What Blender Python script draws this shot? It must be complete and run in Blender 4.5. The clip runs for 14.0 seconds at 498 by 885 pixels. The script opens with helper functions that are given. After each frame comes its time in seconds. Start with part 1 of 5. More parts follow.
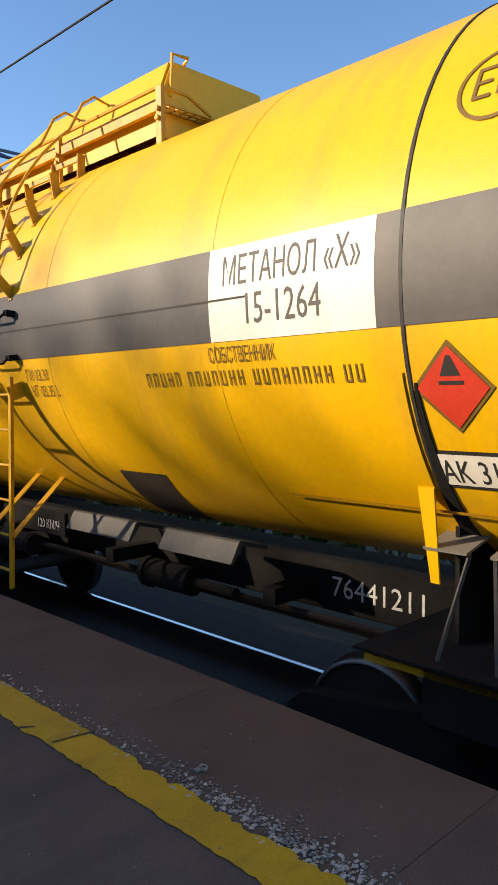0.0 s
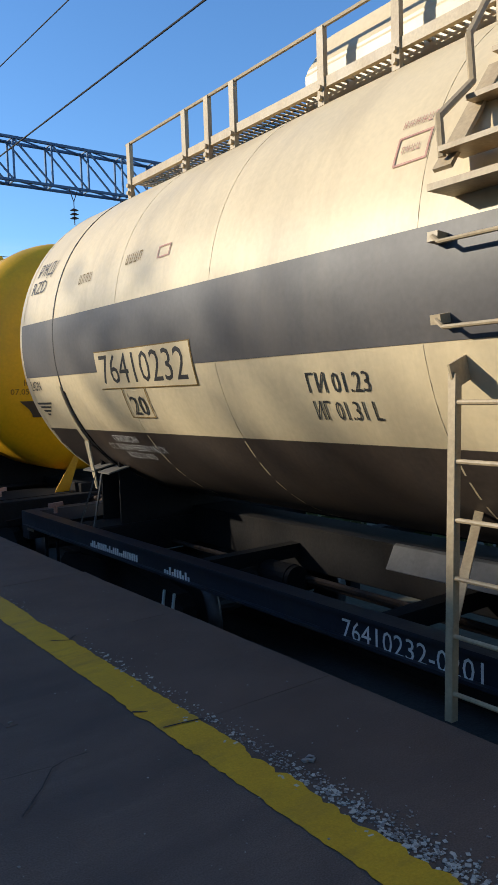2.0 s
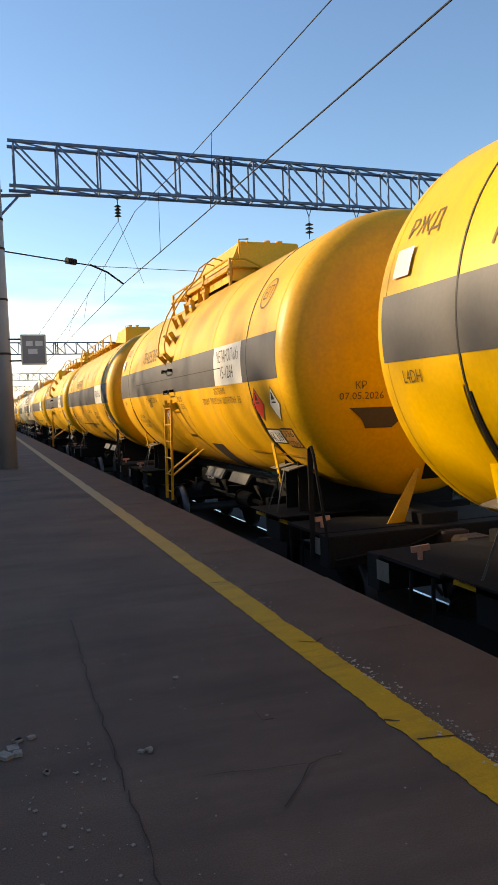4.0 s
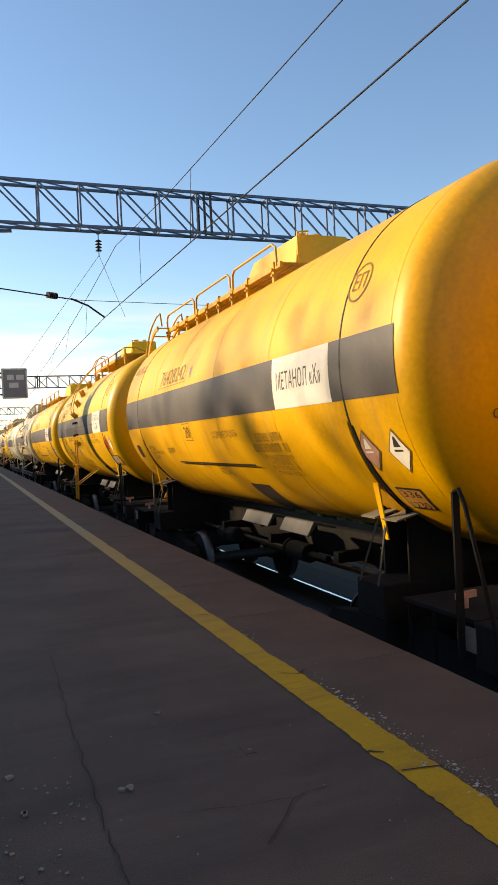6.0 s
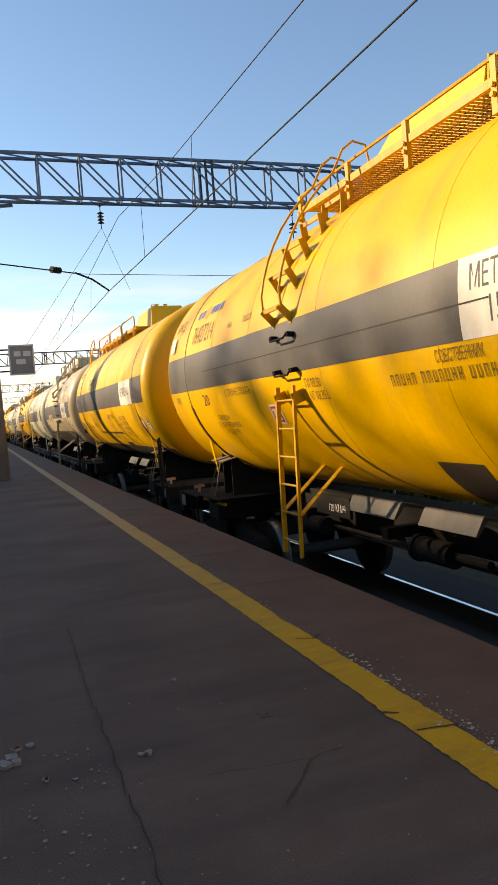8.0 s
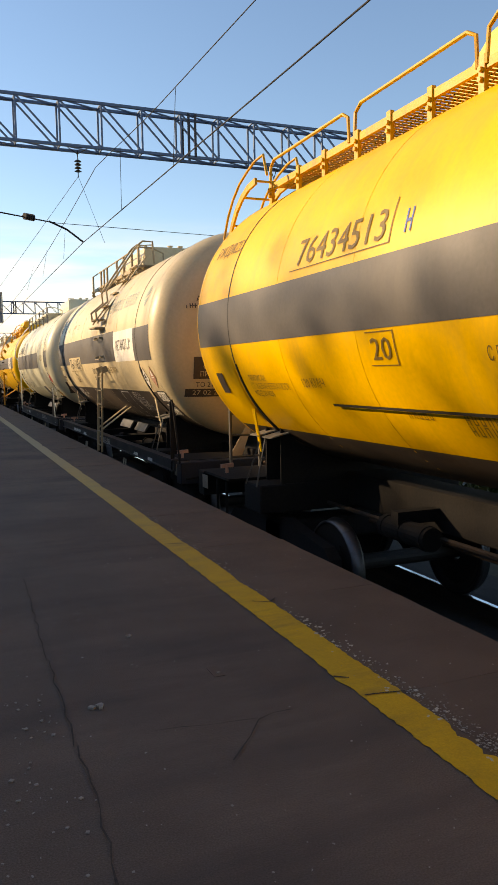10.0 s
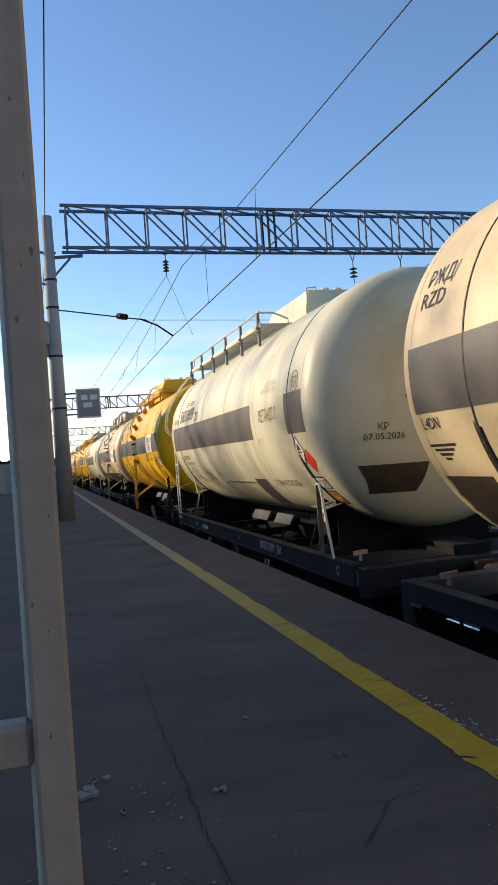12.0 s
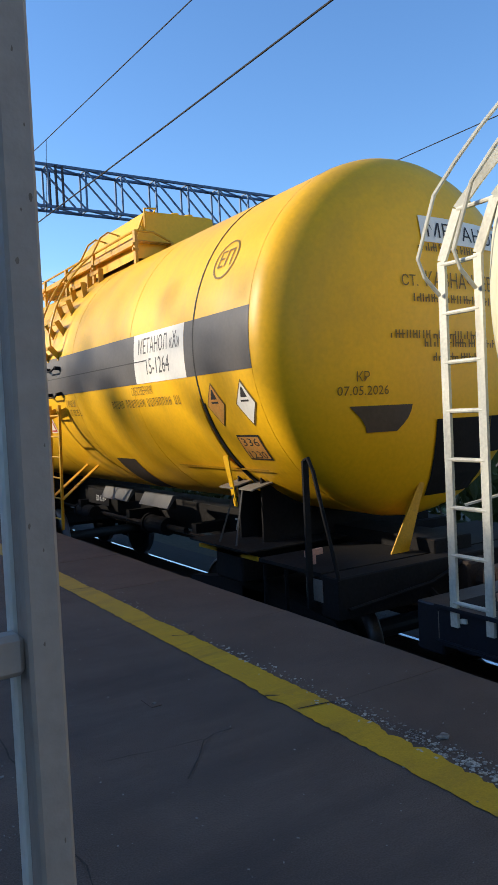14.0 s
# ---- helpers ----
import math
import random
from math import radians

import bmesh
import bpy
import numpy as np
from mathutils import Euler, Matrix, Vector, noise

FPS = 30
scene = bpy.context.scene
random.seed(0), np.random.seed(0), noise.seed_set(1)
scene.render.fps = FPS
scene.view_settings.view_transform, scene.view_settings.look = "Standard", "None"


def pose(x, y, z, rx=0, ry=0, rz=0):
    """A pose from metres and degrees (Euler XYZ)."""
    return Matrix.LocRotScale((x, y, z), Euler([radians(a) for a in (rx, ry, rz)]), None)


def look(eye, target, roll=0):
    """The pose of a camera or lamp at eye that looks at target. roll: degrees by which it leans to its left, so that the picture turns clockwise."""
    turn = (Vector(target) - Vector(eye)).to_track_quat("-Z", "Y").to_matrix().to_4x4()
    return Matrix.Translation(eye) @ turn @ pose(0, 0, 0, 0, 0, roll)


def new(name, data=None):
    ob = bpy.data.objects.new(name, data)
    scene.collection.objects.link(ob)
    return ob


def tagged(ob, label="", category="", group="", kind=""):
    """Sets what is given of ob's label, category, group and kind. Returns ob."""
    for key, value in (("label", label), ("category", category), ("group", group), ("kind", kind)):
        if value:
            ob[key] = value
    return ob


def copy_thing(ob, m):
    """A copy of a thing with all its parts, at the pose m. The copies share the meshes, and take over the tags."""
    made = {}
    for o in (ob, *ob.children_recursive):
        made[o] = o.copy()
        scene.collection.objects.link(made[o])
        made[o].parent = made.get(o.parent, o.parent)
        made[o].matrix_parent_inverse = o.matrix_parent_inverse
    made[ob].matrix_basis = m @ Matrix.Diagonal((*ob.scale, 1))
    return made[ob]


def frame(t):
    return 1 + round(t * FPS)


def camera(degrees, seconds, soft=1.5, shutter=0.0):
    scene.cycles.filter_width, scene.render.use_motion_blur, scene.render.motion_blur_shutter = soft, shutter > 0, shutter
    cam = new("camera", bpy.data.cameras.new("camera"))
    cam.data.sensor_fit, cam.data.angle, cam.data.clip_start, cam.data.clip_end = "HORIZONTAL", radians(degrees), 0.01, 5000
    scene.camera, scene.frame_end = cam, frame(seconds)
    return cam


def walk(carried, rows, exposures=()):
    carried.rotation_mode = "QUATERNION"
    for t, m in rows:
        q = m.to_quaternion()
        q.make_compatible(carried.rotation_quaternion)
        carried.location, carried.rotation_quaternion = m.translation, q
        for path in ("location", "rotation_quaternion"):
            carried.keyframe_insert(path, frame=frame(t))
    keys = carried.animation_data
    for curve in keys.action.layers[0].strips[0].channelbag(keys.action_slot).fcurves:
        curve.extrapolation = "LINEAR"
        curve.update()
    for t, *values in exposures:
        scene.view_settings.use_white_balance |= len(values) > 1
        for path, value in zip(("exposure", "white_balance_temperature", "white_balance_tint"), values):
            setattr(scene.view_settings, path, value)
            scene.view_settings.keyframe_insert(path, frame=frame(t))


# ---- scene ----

# ---------------------------------------------------------------- camera
cam = camera(37.17, 14.0, soft=1.05, shutter=0.0)
PATH = [
    (0.0, -2.498, 0.820, 1.462, -44.44, -3.52, 0.59), (0.5, -2.485, 0.826, 1.465, -39.79, -3.55, 1.08),
    (1.0, -2.461, 0.843, 1.455, -37.99, -4.35, 2.54), (1.5, -2.460, 0.848, 1.443, -37.71, -4.62, 1.89),
    (2.0, -2.515, 0.823, 1.469, -36.81, -4.02, 1.83), (2.5, -2.524, 0.831, 1.460, -33.91, -4.13, 1.79),
    (3.0, -2.618, 0.853, 1.474, -22.38, -3.20, 1.40), (3.2, -2.649, 0.868, 1.465, -19.48, -3.89, 1.75),
    (5.3, -2.632, 0.864, 1.464, -19.64, -0.24, 2.84), (5.5, -2.633, 0.867, 1.459, -19.83, -0.49, 2.78),
    (6.0, -2.626, 0.855, 1.458, -20.75, -0.35, 2.85), (6.5, -2.633, 0.858, 1.456, -20.97, -0.53, 2.88),
    (7.0, -2.618, 0.860, 1.451, -21.25, -1.50, 3.26), (7.5, -2.622, 0.851, 1.452, -20.30, -1.39, 4.27),
    (7.7, -2.621, 0.856, 1.448, -19.86, -1.78, 4.69), (9.8, -2.615, 0.892, 1.427, -23.20, -5.86, 0.97),
    (10.0, -2.611, 0.878, 1.433, -22.36, -5.45, 0.98), (10.5, -2.588, 0.854, 1.443, -20.18, -3.78, 0.77),
    (11.0, -2.624, 0.754, 1.493, -17.02, -1.65, 3.72), (11.5, -2.652, 0.832, 1.433, -17.14, 0.14, 3.78),
    (11.8, -2.658, 0.778, 1.449, -15.99, 0.13, 4.95), (12.0, -2.714, 0.826, 1.421, -15.55, 1.12, 4.26),
    (12.2, -2.782, 0.883, 1.404, -18.89, 1.49, -1.71), (12.5, -2.865, 0.871, 1.419, -25.51, 2.01, -0.47),
    (12.6, -2.878, 0.892, 1.402, -28.86, 0.48, -0.38), (13.0, -2.949, 0.862, 1.408, -31.44, -2.00, -1.51),
    (13.3, -2.918, 0.833, 1.399, -38.35, -2.66, -0.05), (13.5, -2.950, 0.820, 1.386, -37.97, -2.13, 1.06),
    (13.6, -2.968, 0.799, 1.401, -37.44, -2.01, 0.83), (14.0, -2.948, 0.796, 1.401, -32.53, -2.21, 2.73)]
EXPOSURES = [(0.0, 0.76, 7000, 14), (0.6, 0.74, 7700, 16), (1.0, 0.82, 7400, 16), (1.5, 0.55, 6000, 10), (2.0, 0.54, 5900, 9), (2.5, 0.66, 6200, 10), (3.2, 0.8, 7400, 12), (5.5, 0.78, 8400, 14), (7.7, 0.78, 8700, 15),
             (10.0, 0.78, 9000, 17), (11.0, 0.68, 7800, 12), (11.5, 0.38, 7000, 13), (12.0, 0.58, 7100, 15), (12.5, 0.54, 6900, 14), (13.0, 0.38, 6400, 12), (13.5, 0.4, 6250, 11), (14.0, 0.72, 6150, 12)]
walk(cam, [(t, pose(x, y, z, 90 + p, r, w)) for t, x, y, z, w, p, r in PATH], EXPOSURES)

# ---------------------------------------------------------------- light
SUN = Vector((-0.72, 0.58, 0.36)).normalized()
elev = math.asin(SUN.z)
azim = math.atan2(SUN.x, SUN.y)
world = bpy.data.worlds.new("sky")
scene.world = world
world.use_nodes = True
wn, wl = world.node_tree.nodes, world.node_tree.links
sky = wn.new("ShaderNodeTexSky")
sky.sky_type, sky.sun_disc, sky.sun_elevation, sky.sun_rotation = "NISHITA", False, elev, azim
sky.air_density, sky.dust_density, sky.ozone_density = 1.0, 0.15, 4.0
coord = wn.new("ShaderNodeTexCoord")
stretch = wn.new("ShaderNodeMapping")
stretch.inputs["Scale"].default_value = (3.0, 3.0, 22.0)
puffs = wn.new("ShaderNodeTexNoise")
puffs.inputs["Scale"].default_value, puffs.inputs["Detail"].default_value = 1.6, 7.0
sep = wn.new("ShaderNodeSeparateXYZ")
low = wn.new("ShaderNodeMapRange")
low.inputs[1].default_value, low.inputs[2].default_value, low.inputs[3].default_value, low.inputs[4].default_value = 0.05, 0.20, 1.0, 0.0
thick = wn.new("ShaderNodeMapRange")
thick.inputs[1].default_value, thick.inputs[2].default_value = 0.43, 0.66
both = wn.new("ShaderNodeMath")
both.operation = "MULTIPLY"
mixer = wn.new("ShaderNodeMix")
mixer.data_type = "RGBA"
mixer.inputs[7].default_value = (6.6, 6.1, 5.6, 1)
wl.new(coord.outputs["Generated"], stretch.inputs["Vector"])
wl.new(stretch.outputs[0], puffs.inputs["Vector"])
wl.new(coord.outputs["Generated"], sep.inputs[0])
wl.new(sep.outputs[2], low.inputs[0])
wl.new(puffs.outputs[0], thick.inputs[0])
wl.new(low.outputs[0], both.inputs[0])
wl.new(thick.outputs[0], both.inputs[1])
wl.new(both.outputs[0], mixer.inputs[0])
deep = wn.new("ShaderNodeHueSaturation")
deep.inputs["Saturation"].default_value, deep.inputs["Value"].default_value = 1.07, 1.24
wl.new(sky.outputs[0], deep.inputs["Color"])
wl.new(deep.outputs[0], mixer.inputs[6])
wl.new(mixer.outputs[2], wn["Background"].inputs[0])
wn["Background"].inputs[1].default_value = 0.12
sun = new("sun", bpy.data.lights.new("sun", "SUN"))
sun.data.energy, sun.data.angle, sun.data.color = 4.5, radians(1.2), (1.0, 0.86, 0.64)
sun.matrix_world = look(SUN * 60, (0, 0, 0))

# ---------------------------------------------------------------- materials


def material(name, colour, rough=0.6, metal=0.0, vary=0.15, scale=6.0, bump=0.15, fine=60.0, dirt=None, dirt_amount=0.0,
             stretch_z=1.0, coat=0.0, dark=None):
    """Paint, stone or metal with grain at two scales, streaks of dirt and fine relief."""
    m = bpy.data.materials.new(name)
    m.use_nodes = True
    n, l = m.node_tree.nodes, m.node_tree.links
    b = n["Principled BSDF"]
    b.inputs["Metallic"].default_value = metal
    b.inputs["Coat Weight"].default_value = coat
    b.inputs["Specular IOR Level"].default_value = 0.32
    b.inputs["Coat Roughness"].default_value = 0.25
    tc = n.new("ShaderNodeTexCoord")
    mp = n.new("ShaderNodeMapping")
    mp.inputs["Scale"].default_value = (1, 1, stretch_z)
    l.new(tc.outputs["Object"], mp.inputs[0])
    big = n.new("ShaderNodeTexNoise")
    big.inputs["Scale"].default_value, big.inputs["Detail"].default_value, big.inputs["Roughness"].default_value = scale, 6, 0.6
    small = n.new("ShaderNodeTexNoise")
    small.inputs["Scale"].default_value, small.inputs["Detail"].default_value = fine, 4
    l.new(mp.outputs[0], big.inputs["Vector"])
    l.new(tc.outputs["Object"], small.inputs["Vector"])
    ramp = n.new("ShaderNodeMapRange")
    ramp.inputs[1].default_value, ramp.inputs[2].default_value = 0.3, 0.7
    ramp.inputs[3].default_value, ramp.inputs[4].default_value = 1 - vary, 1 + vary
    add = n.new("ShaderNodeMath")
    add.operation = "ADD"
    half = n.new("ShaderNodeMath")
    half.operation = "MULTIPLY"
    half.inputs[1].default_value = 0.5
    l.new(big.outputs[0], add.inputs[0])
    l.new(small.outputs[0], add.inputs[1])
    l.new(add.outputs[0], half.inputs[0])
    l.new(half.outputs[0], ramp.inputs[0])
    mul = n.new("ShaderNodeVectorMath")
    mul.operation = "SCALE"
    mul.inputs[0].default_value = colour[:3]
    l.new(ramp.outputs[0], mul.inputs["Scale"])
    last = mul.outputs[0]
    if dirt_amount:
        st = n.new("ShaderNodeTexNoise")
        st.inputs["Scale"].default_value, st.inputs["Detail"].default_value, st.inputs["Roughness"].default_value = scale * 0.7, 8, 0.65
        mp2 = n.new("ShaderNodeMapping")
        mp2.inputs["Location"].default_value = (3.1, 7.7, 1.3)
        mp2.inputs["Scale"].default_value = (0.5, 2.2, 0.35)
        l.new(tc.outputs["Object"], mp2.inputs[0])
        l.new(mp2.outputs[0], st.inputs["Vector"])
        r2 = n.new("ShaderNodeMapRange")
        r2.inputs[1].default_value, r2.inputs[2].default_value, r2.inputs[4].default_value = 0.5, 0.75, dirt_amount
        l.new(st.outputs[0], r2.inputs[0])
        mx = n.new("ShaderNodeMix")
        mx.data_type = "RGBA"
        mx.inputs[7].default_value = (*(dirt or (0.09, 0.065, 0.04)), 1)
        l.new(r2.outputs[0], mx.inputs[0])
        l.new(last, mx.inputs[6])
        last = mx.outputs[2]
    l.new(last, b.inputs["Base Color"])
    rr = n.new("ShaderNodeMapRange")
    rr.inputs[3].default_value, rr.inputs[4].default_value = max(rough - 0.12, 0.02), min(rough + 0.15, 1)
    l.new(big.outputs[0], rr.inputs[0])
    l.new(rr.outputs[0], b.inputs["Roughness"])
    if bump:
        bp = n.new("ShaderNodeBump")
        bp.inputs["Strength"].default_value, bp.inputs["Distance"].default_value = bump, 0.01
        l.new(half.outputs[0], bp.inputs["Height"])
        l.new(bp.outputs[0], b.inputs["Normal"])
    return m


YELLOW = material("yellow_paint", (0.78, 0.425, 0.004), 0.42, 0, 0.10, 1.2, 0.04, 25, (0.30, 0.19, 0.05), 0.45)
YELLOW_WARM = material("warm_yellow_paint", (0.76, 0.385, 0.008), 0.45, 0, 0.14, 1.2, 0.04, 25, (0.28, 0.16, 0.05), 0.55)
YELLOW_DULL = material("yellow_steelwork", (0.58, 0.30, 0.008), 0.5, 0, 0.25, 4, 0.1, 50, (0.16, 0.09, 0.04), 0.6)
BEIGE = material("beige_paint", (0.58, 0.47, 0.29), 0.42, 0, 0.10, 1.2, 0.04, 25, (0.30, 0.22, 0.13), 0.5)
BEIGE_DULL = material("beige_steelwork", (0.36, 0.28, 0.17), 0.5, 0, 0.25, 4, 0.1, 50, (0.18, 0.11, 0.06), 0.5)
WHITE = material("white_tank_paint", (0.56, 0.54, 0.41), 0.42, 0, 0.08, 1.2, 0.04, 25, (0.34, 0.28, 0.11), 0.75)
WHITE_DULL = material("white_steelwork", (0.60, 0.58, 0.48), 0.5, 0, 0.2, 4, 0.1, 50, (0.2, 0.15, 0.09), 0.5)
BAND = material("grey_band_paint", (0.085, 0.078, 0.075), 0.5, 0, 0.15, 1.5, 0.05, 30, (0.16, 0.13, 0.10), 0.3)
PANEL_WHITE = material("white_panel_paint", (0.74, 0.71, 0.64), 0.5, 0, 0.08, 2, 0.03, 30, (0.4, 0.33, 0.22), 0.3)
BLACK = material("black_frame_paint", (0.012, 0.011, 0.011), 0.85, 0, 0.4, 3, 0.3, 40, (0.022, 0.016, 0.012), 0.6)
BLACK.node_tree.nodes["Principled BSDF"].inputs["Specular IOR Level"].default_value = 0.15
SILL_BLUE = material("blue_black_sill_paint", (0.011, 0.013, 0.020), 0.5, 0, 0.3, 3, 0.2, 40, (0.03, 0.025, 0.02), 0.5)
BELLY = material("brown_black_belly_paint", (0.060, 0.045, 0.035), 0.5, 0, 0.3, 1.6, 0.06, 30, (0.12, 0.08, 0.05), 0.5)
RUST = material("rusty_steel", (0.04, 0.027, 0.02), 0.8, 0.2, 0.4, 6, 0.4, 60)
SHEET = material("grey_sheet", (0.07, 0.065, 0.058), 0.6, 0, 0.3, 4, 0.2, 40, (0.03, 0.02, 0.015), 0.5)
INK = material("black_lettering", (0.03, 0.027, 0.025), 0.6, 0, 0.2, 6, 0, 60)
INK_FADED = material("faded_black_lettering", (0.085, 0.08, 0.075), 0.6, 0, 0.35, 9, 0, 60)
INK_SOFT = material("worn_brown_lettering", (0.17, 0.10, 0.018), 0.6, 0, 0.3, 8, 0, 60)
INK_WHITE = material("white_lettering", (0.62, 0.61, 0.57), 0.6, 0, 0.2, 8, 0, 60)
INK_BLUE = material("blue_lettering", (0.05, 0.10, 0.34), 0.6, 0, 0.2, 8, 0, 60)
RED = material("red_sign", (0.58, 0.045, 0.02), 0.5, 0, 0.15, 6, 0, 60)
FADED_ORANGE = material("faded_orange_sign", (0.60, 0.27, 0.05), 0.6, 0, 0.25, 9, 0, 60, (0.5, 0.36, 0.12), 0.6)
FADED_RED = material("faded_red_sign", (0.42, 0.22, 0.16), 0.6, 0, 0.3, 9, 0, 60, (0.5, 0.4, 0.3), 0.7)
TREAD = material("wheel_tread", (0.11, 0.11, 0.115), 0.42, 1.0, 0.25, 5, 0.05, 80, (0.03, 0.025, 0.02), 0.6)
GREEN_GREY = material("green_grey_emblem", (0.25, 0.33, 0.31), 0.6, 0, 0.2, 6, 0, 60)
ASPHALT = material("platform_asphalt", (0.114, 0.085, 0.066), 0.9, 0, 0.55, 0.9, 0.8, 160, (0.040, 0.036, 0.035), 0.8)
SLAB = material("edge_slab_concrete", (0.110, 0.078, 0.058), 0.9, 0, 0.45, 1.6, 0.5, 150, (0.06, 0.05, 0.045), 0.5)
LINE = material("yellow_line_paint", (0.52, 0.31, 0.012), 0.75, 0, 0.22, 5, 0.35, 120, (0.14, 0.10, 0.04), 0.5)
# Line colour runs from yellow to pale along y, between 5 and 15.
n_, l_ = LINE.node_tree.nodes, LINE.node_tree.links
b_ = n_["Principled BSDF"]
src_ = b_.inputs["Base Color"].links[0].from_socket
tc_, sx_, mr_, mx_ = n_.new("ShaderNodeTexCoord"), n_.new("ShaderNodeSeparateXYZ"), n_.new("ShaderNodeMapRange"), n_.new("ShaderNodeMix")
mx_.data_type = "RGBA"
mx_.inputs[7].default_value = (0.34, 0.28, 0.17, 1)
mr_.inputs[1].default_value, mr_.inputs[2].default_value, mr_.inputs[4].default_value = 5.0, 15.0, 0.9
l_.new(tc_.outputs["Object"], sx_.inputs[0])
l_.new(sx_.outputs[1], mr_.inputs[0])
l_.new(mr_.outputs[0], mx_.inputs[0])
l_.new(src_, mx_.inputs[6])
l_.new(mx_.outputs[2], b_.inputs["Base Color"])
LINE_EDGE = material("yellow_edge_paint", (0.50, 0.30, 0.01), 0.6, 0, 0.3, 5, 0.2, 60, (0.06, 0.04, 0.02), 0.6)
STREAK = material("rust_streak", (0.40, 0.35, 0.25), 0.7, 0, 0.3, 8, 0, 60)
PALE = material("pale_line_flakes", (0.42, 0.40, 0.34), 0.9, 0, 0.3, 20, 0.1, 60)
CHIP = material("pale_chips", (0.24, 0.225, 0.20), 0.9, 0, 0.4, 30, 0.2, 80)
CRACK = material("crack_dirt", (0.046, 0.038, 0.033), 0.95, 0, 0.4, 30, 0.2, 80)
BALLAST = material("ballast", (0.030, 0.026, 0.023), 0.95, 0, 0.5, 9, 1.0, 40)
EARTH = material("dry_ground", (0.07, 0.062, 0.038), 0.95, 0, 0.4, 0.4, 0.6, 9)
CONCRETE = material("mast_concrete", (0.30, 0.29, 0.28), 0.85, 0, 0.15, 2, 0.3, 60, (0.12, 0.11, 0.1), 0.4)
GANTRY = material("blue_gantry_paint", (0.075, 0.125, 0.21), 0.5, 0.0, 0.2, 3, 0.1, 40)
WIRE = material("dark_cable", (0.014, 0.014, 0.018), 0.8, 0.0, 0.2, 10, 0, 60)
PORCELAIN = material("brown_porcelain", (0.03, 0.018, 0.014), 0.2, 0, 0.1, 10, 0, 60)
# Paler than POST: sunlight on the post's left strip is put into the colour.
POST_SUNLIT = material("sunlit_flange_colour", (0.72, 0.70, 0.62), 0.5, 0, 0.12, 5, 0.4, 35, (0.3, 0.24, 0.16), 0.3)
CHIPPED = material("chipped_paint_edge", (0.20, 0.15, 0.11), 0.8, 0, 0.3, 20, 0.3, 60)
RAIL_HEAD = material("polished_rail_head", (0.82, 0.82, 0.84), 0.14, 1.0, 0.05, 5, 0.0, 80)
POST_GREY = material("grey_walkway_post", (0.20, 0.19, 0.17), 0.55, 0, 0.25, 5, 0.1, 50, (0.12, 0.08, 0.05), 0.5)
POST = material("old_white_post_paint", (0.37, 0.30, 0.24), 0.6, 0, 0.14, 5, 0.5, 35, (0.18, 0.12, 0.08), 0.4)
PLASTER = material("pale_plaster", (0.45, 0.40, 0.32), 0.85, 0, 0.12, 2, 0.3, 50)
BARK = material("bark", (0.09, 0.065, 0.045), 0.9, 0, 0.4, 6, 0.8, 40)
LEAF = material("leaves", (0.07, 0.09, 0.025), 0.6, 0, 0.4, 3, 0.1, 40)
SIGN_GREY = material("grey_sign_face", (0.22, 0.22, 0.22), 0.5, 0, 0.15, 6, 0.05, 40)

# ---------------------------------------------------------------- mesh helpers


def box(bm, x0, x1, y0, y1, z0, z1, bevel=0.0):
    """A box with small bevels on its edges."""
    r = bmesh.ops.create_cube(bm, size=1)
    vs = r["verts"]
    for v in vs:
        v.co = Vector((x0 + (v.co.x + 0.5) * (x1 - x0), y0 + (v.co.y + 0.5) * (y1 - y0), z0 + (v.co.z + 0.5) * (z1 - z0)))
    if bevel:
        es = list({e for v in vs for e in v.link_edges})
        bmesh.ops.bevel(bm, geom=es, offset=bevel, segments=1, affect="EDGES")
    return bm


def rod(bm, a, b, r, sides=8, r2=None):
    """A round bar from a to b."""
    a, b = Vector(a), Vector(b)
    d = b - a
    m = Matrix.Translation((a + b) / 2) @ d.to_track_quat("Z", "Y").to_matrix().to_4x4()
    bmesh.ops.create_cone(bm, cap_ends=True, segments=sides, radius1=r, radius2=r if r2 is None else r2, depth=d.length, matrix=m)
    return bm


def bar(bm, a, b, w, h):
    """A rectangular bar from a to b."""
    a, b = Vector(a), Vector(b)
    d = b - a
    m = Matrix.Translation((a + b) / 2) @ d.to_track_quat("Z", "Y").to_matrix().to_4x4() @ Matrix.Diagonal((w, h, d.length, 1))
    bmesh.ops.create_cube(bm, size=1, matrix=m)
    return bm


def tube(bm, pts, r, sides=6):
    """A bent round bar swept along pts as one skin."""
    pts = [Vector(p) for p in pts]
    rings = []
    up = None
    for i, p in enumerate(pts):
        d = (pts[min(i + 1, len(pts) - 1)] - pts[max(i - 1, 0)]).normalized()
        if up is None:
            up = d.orthogonal().normalized()
        side = (up - d * up.dot(d)).normalized()
        up = side
        other = d.cross(side)
        rings.append([bm.verts.new(p + (side * math.cos(2 * math.pi * k / sides) + other * math.sin(2 * math.pi * k / sides)) * r) for k in range(sides)])
    for a, b in zip(rings, rings[1:]):
        for k in range(sides):
            bm.faces.new((a[k], a[(k + 1) % sides], b[(k + 1) % sides], b[k]))
    bm.faces.new(rings[0][::-1])
    bm.faces.new(rings[-1])
    return bm


def part(name, bm, mat, parent=None, label="", smooth=False):
    me = bpy.data.meshes.new(name)
    bm.to_mesh(me)
    bm.free()
    me.materials.append(mat)
    if smooth:
        for p in me.polygons:
            p.use_smooth = True
    ob = new(name, me)
    if parent:
        ob.parent = parent
    if label:
        tagged(ob, label)
    return ob


def B():
    return bmesh.new()


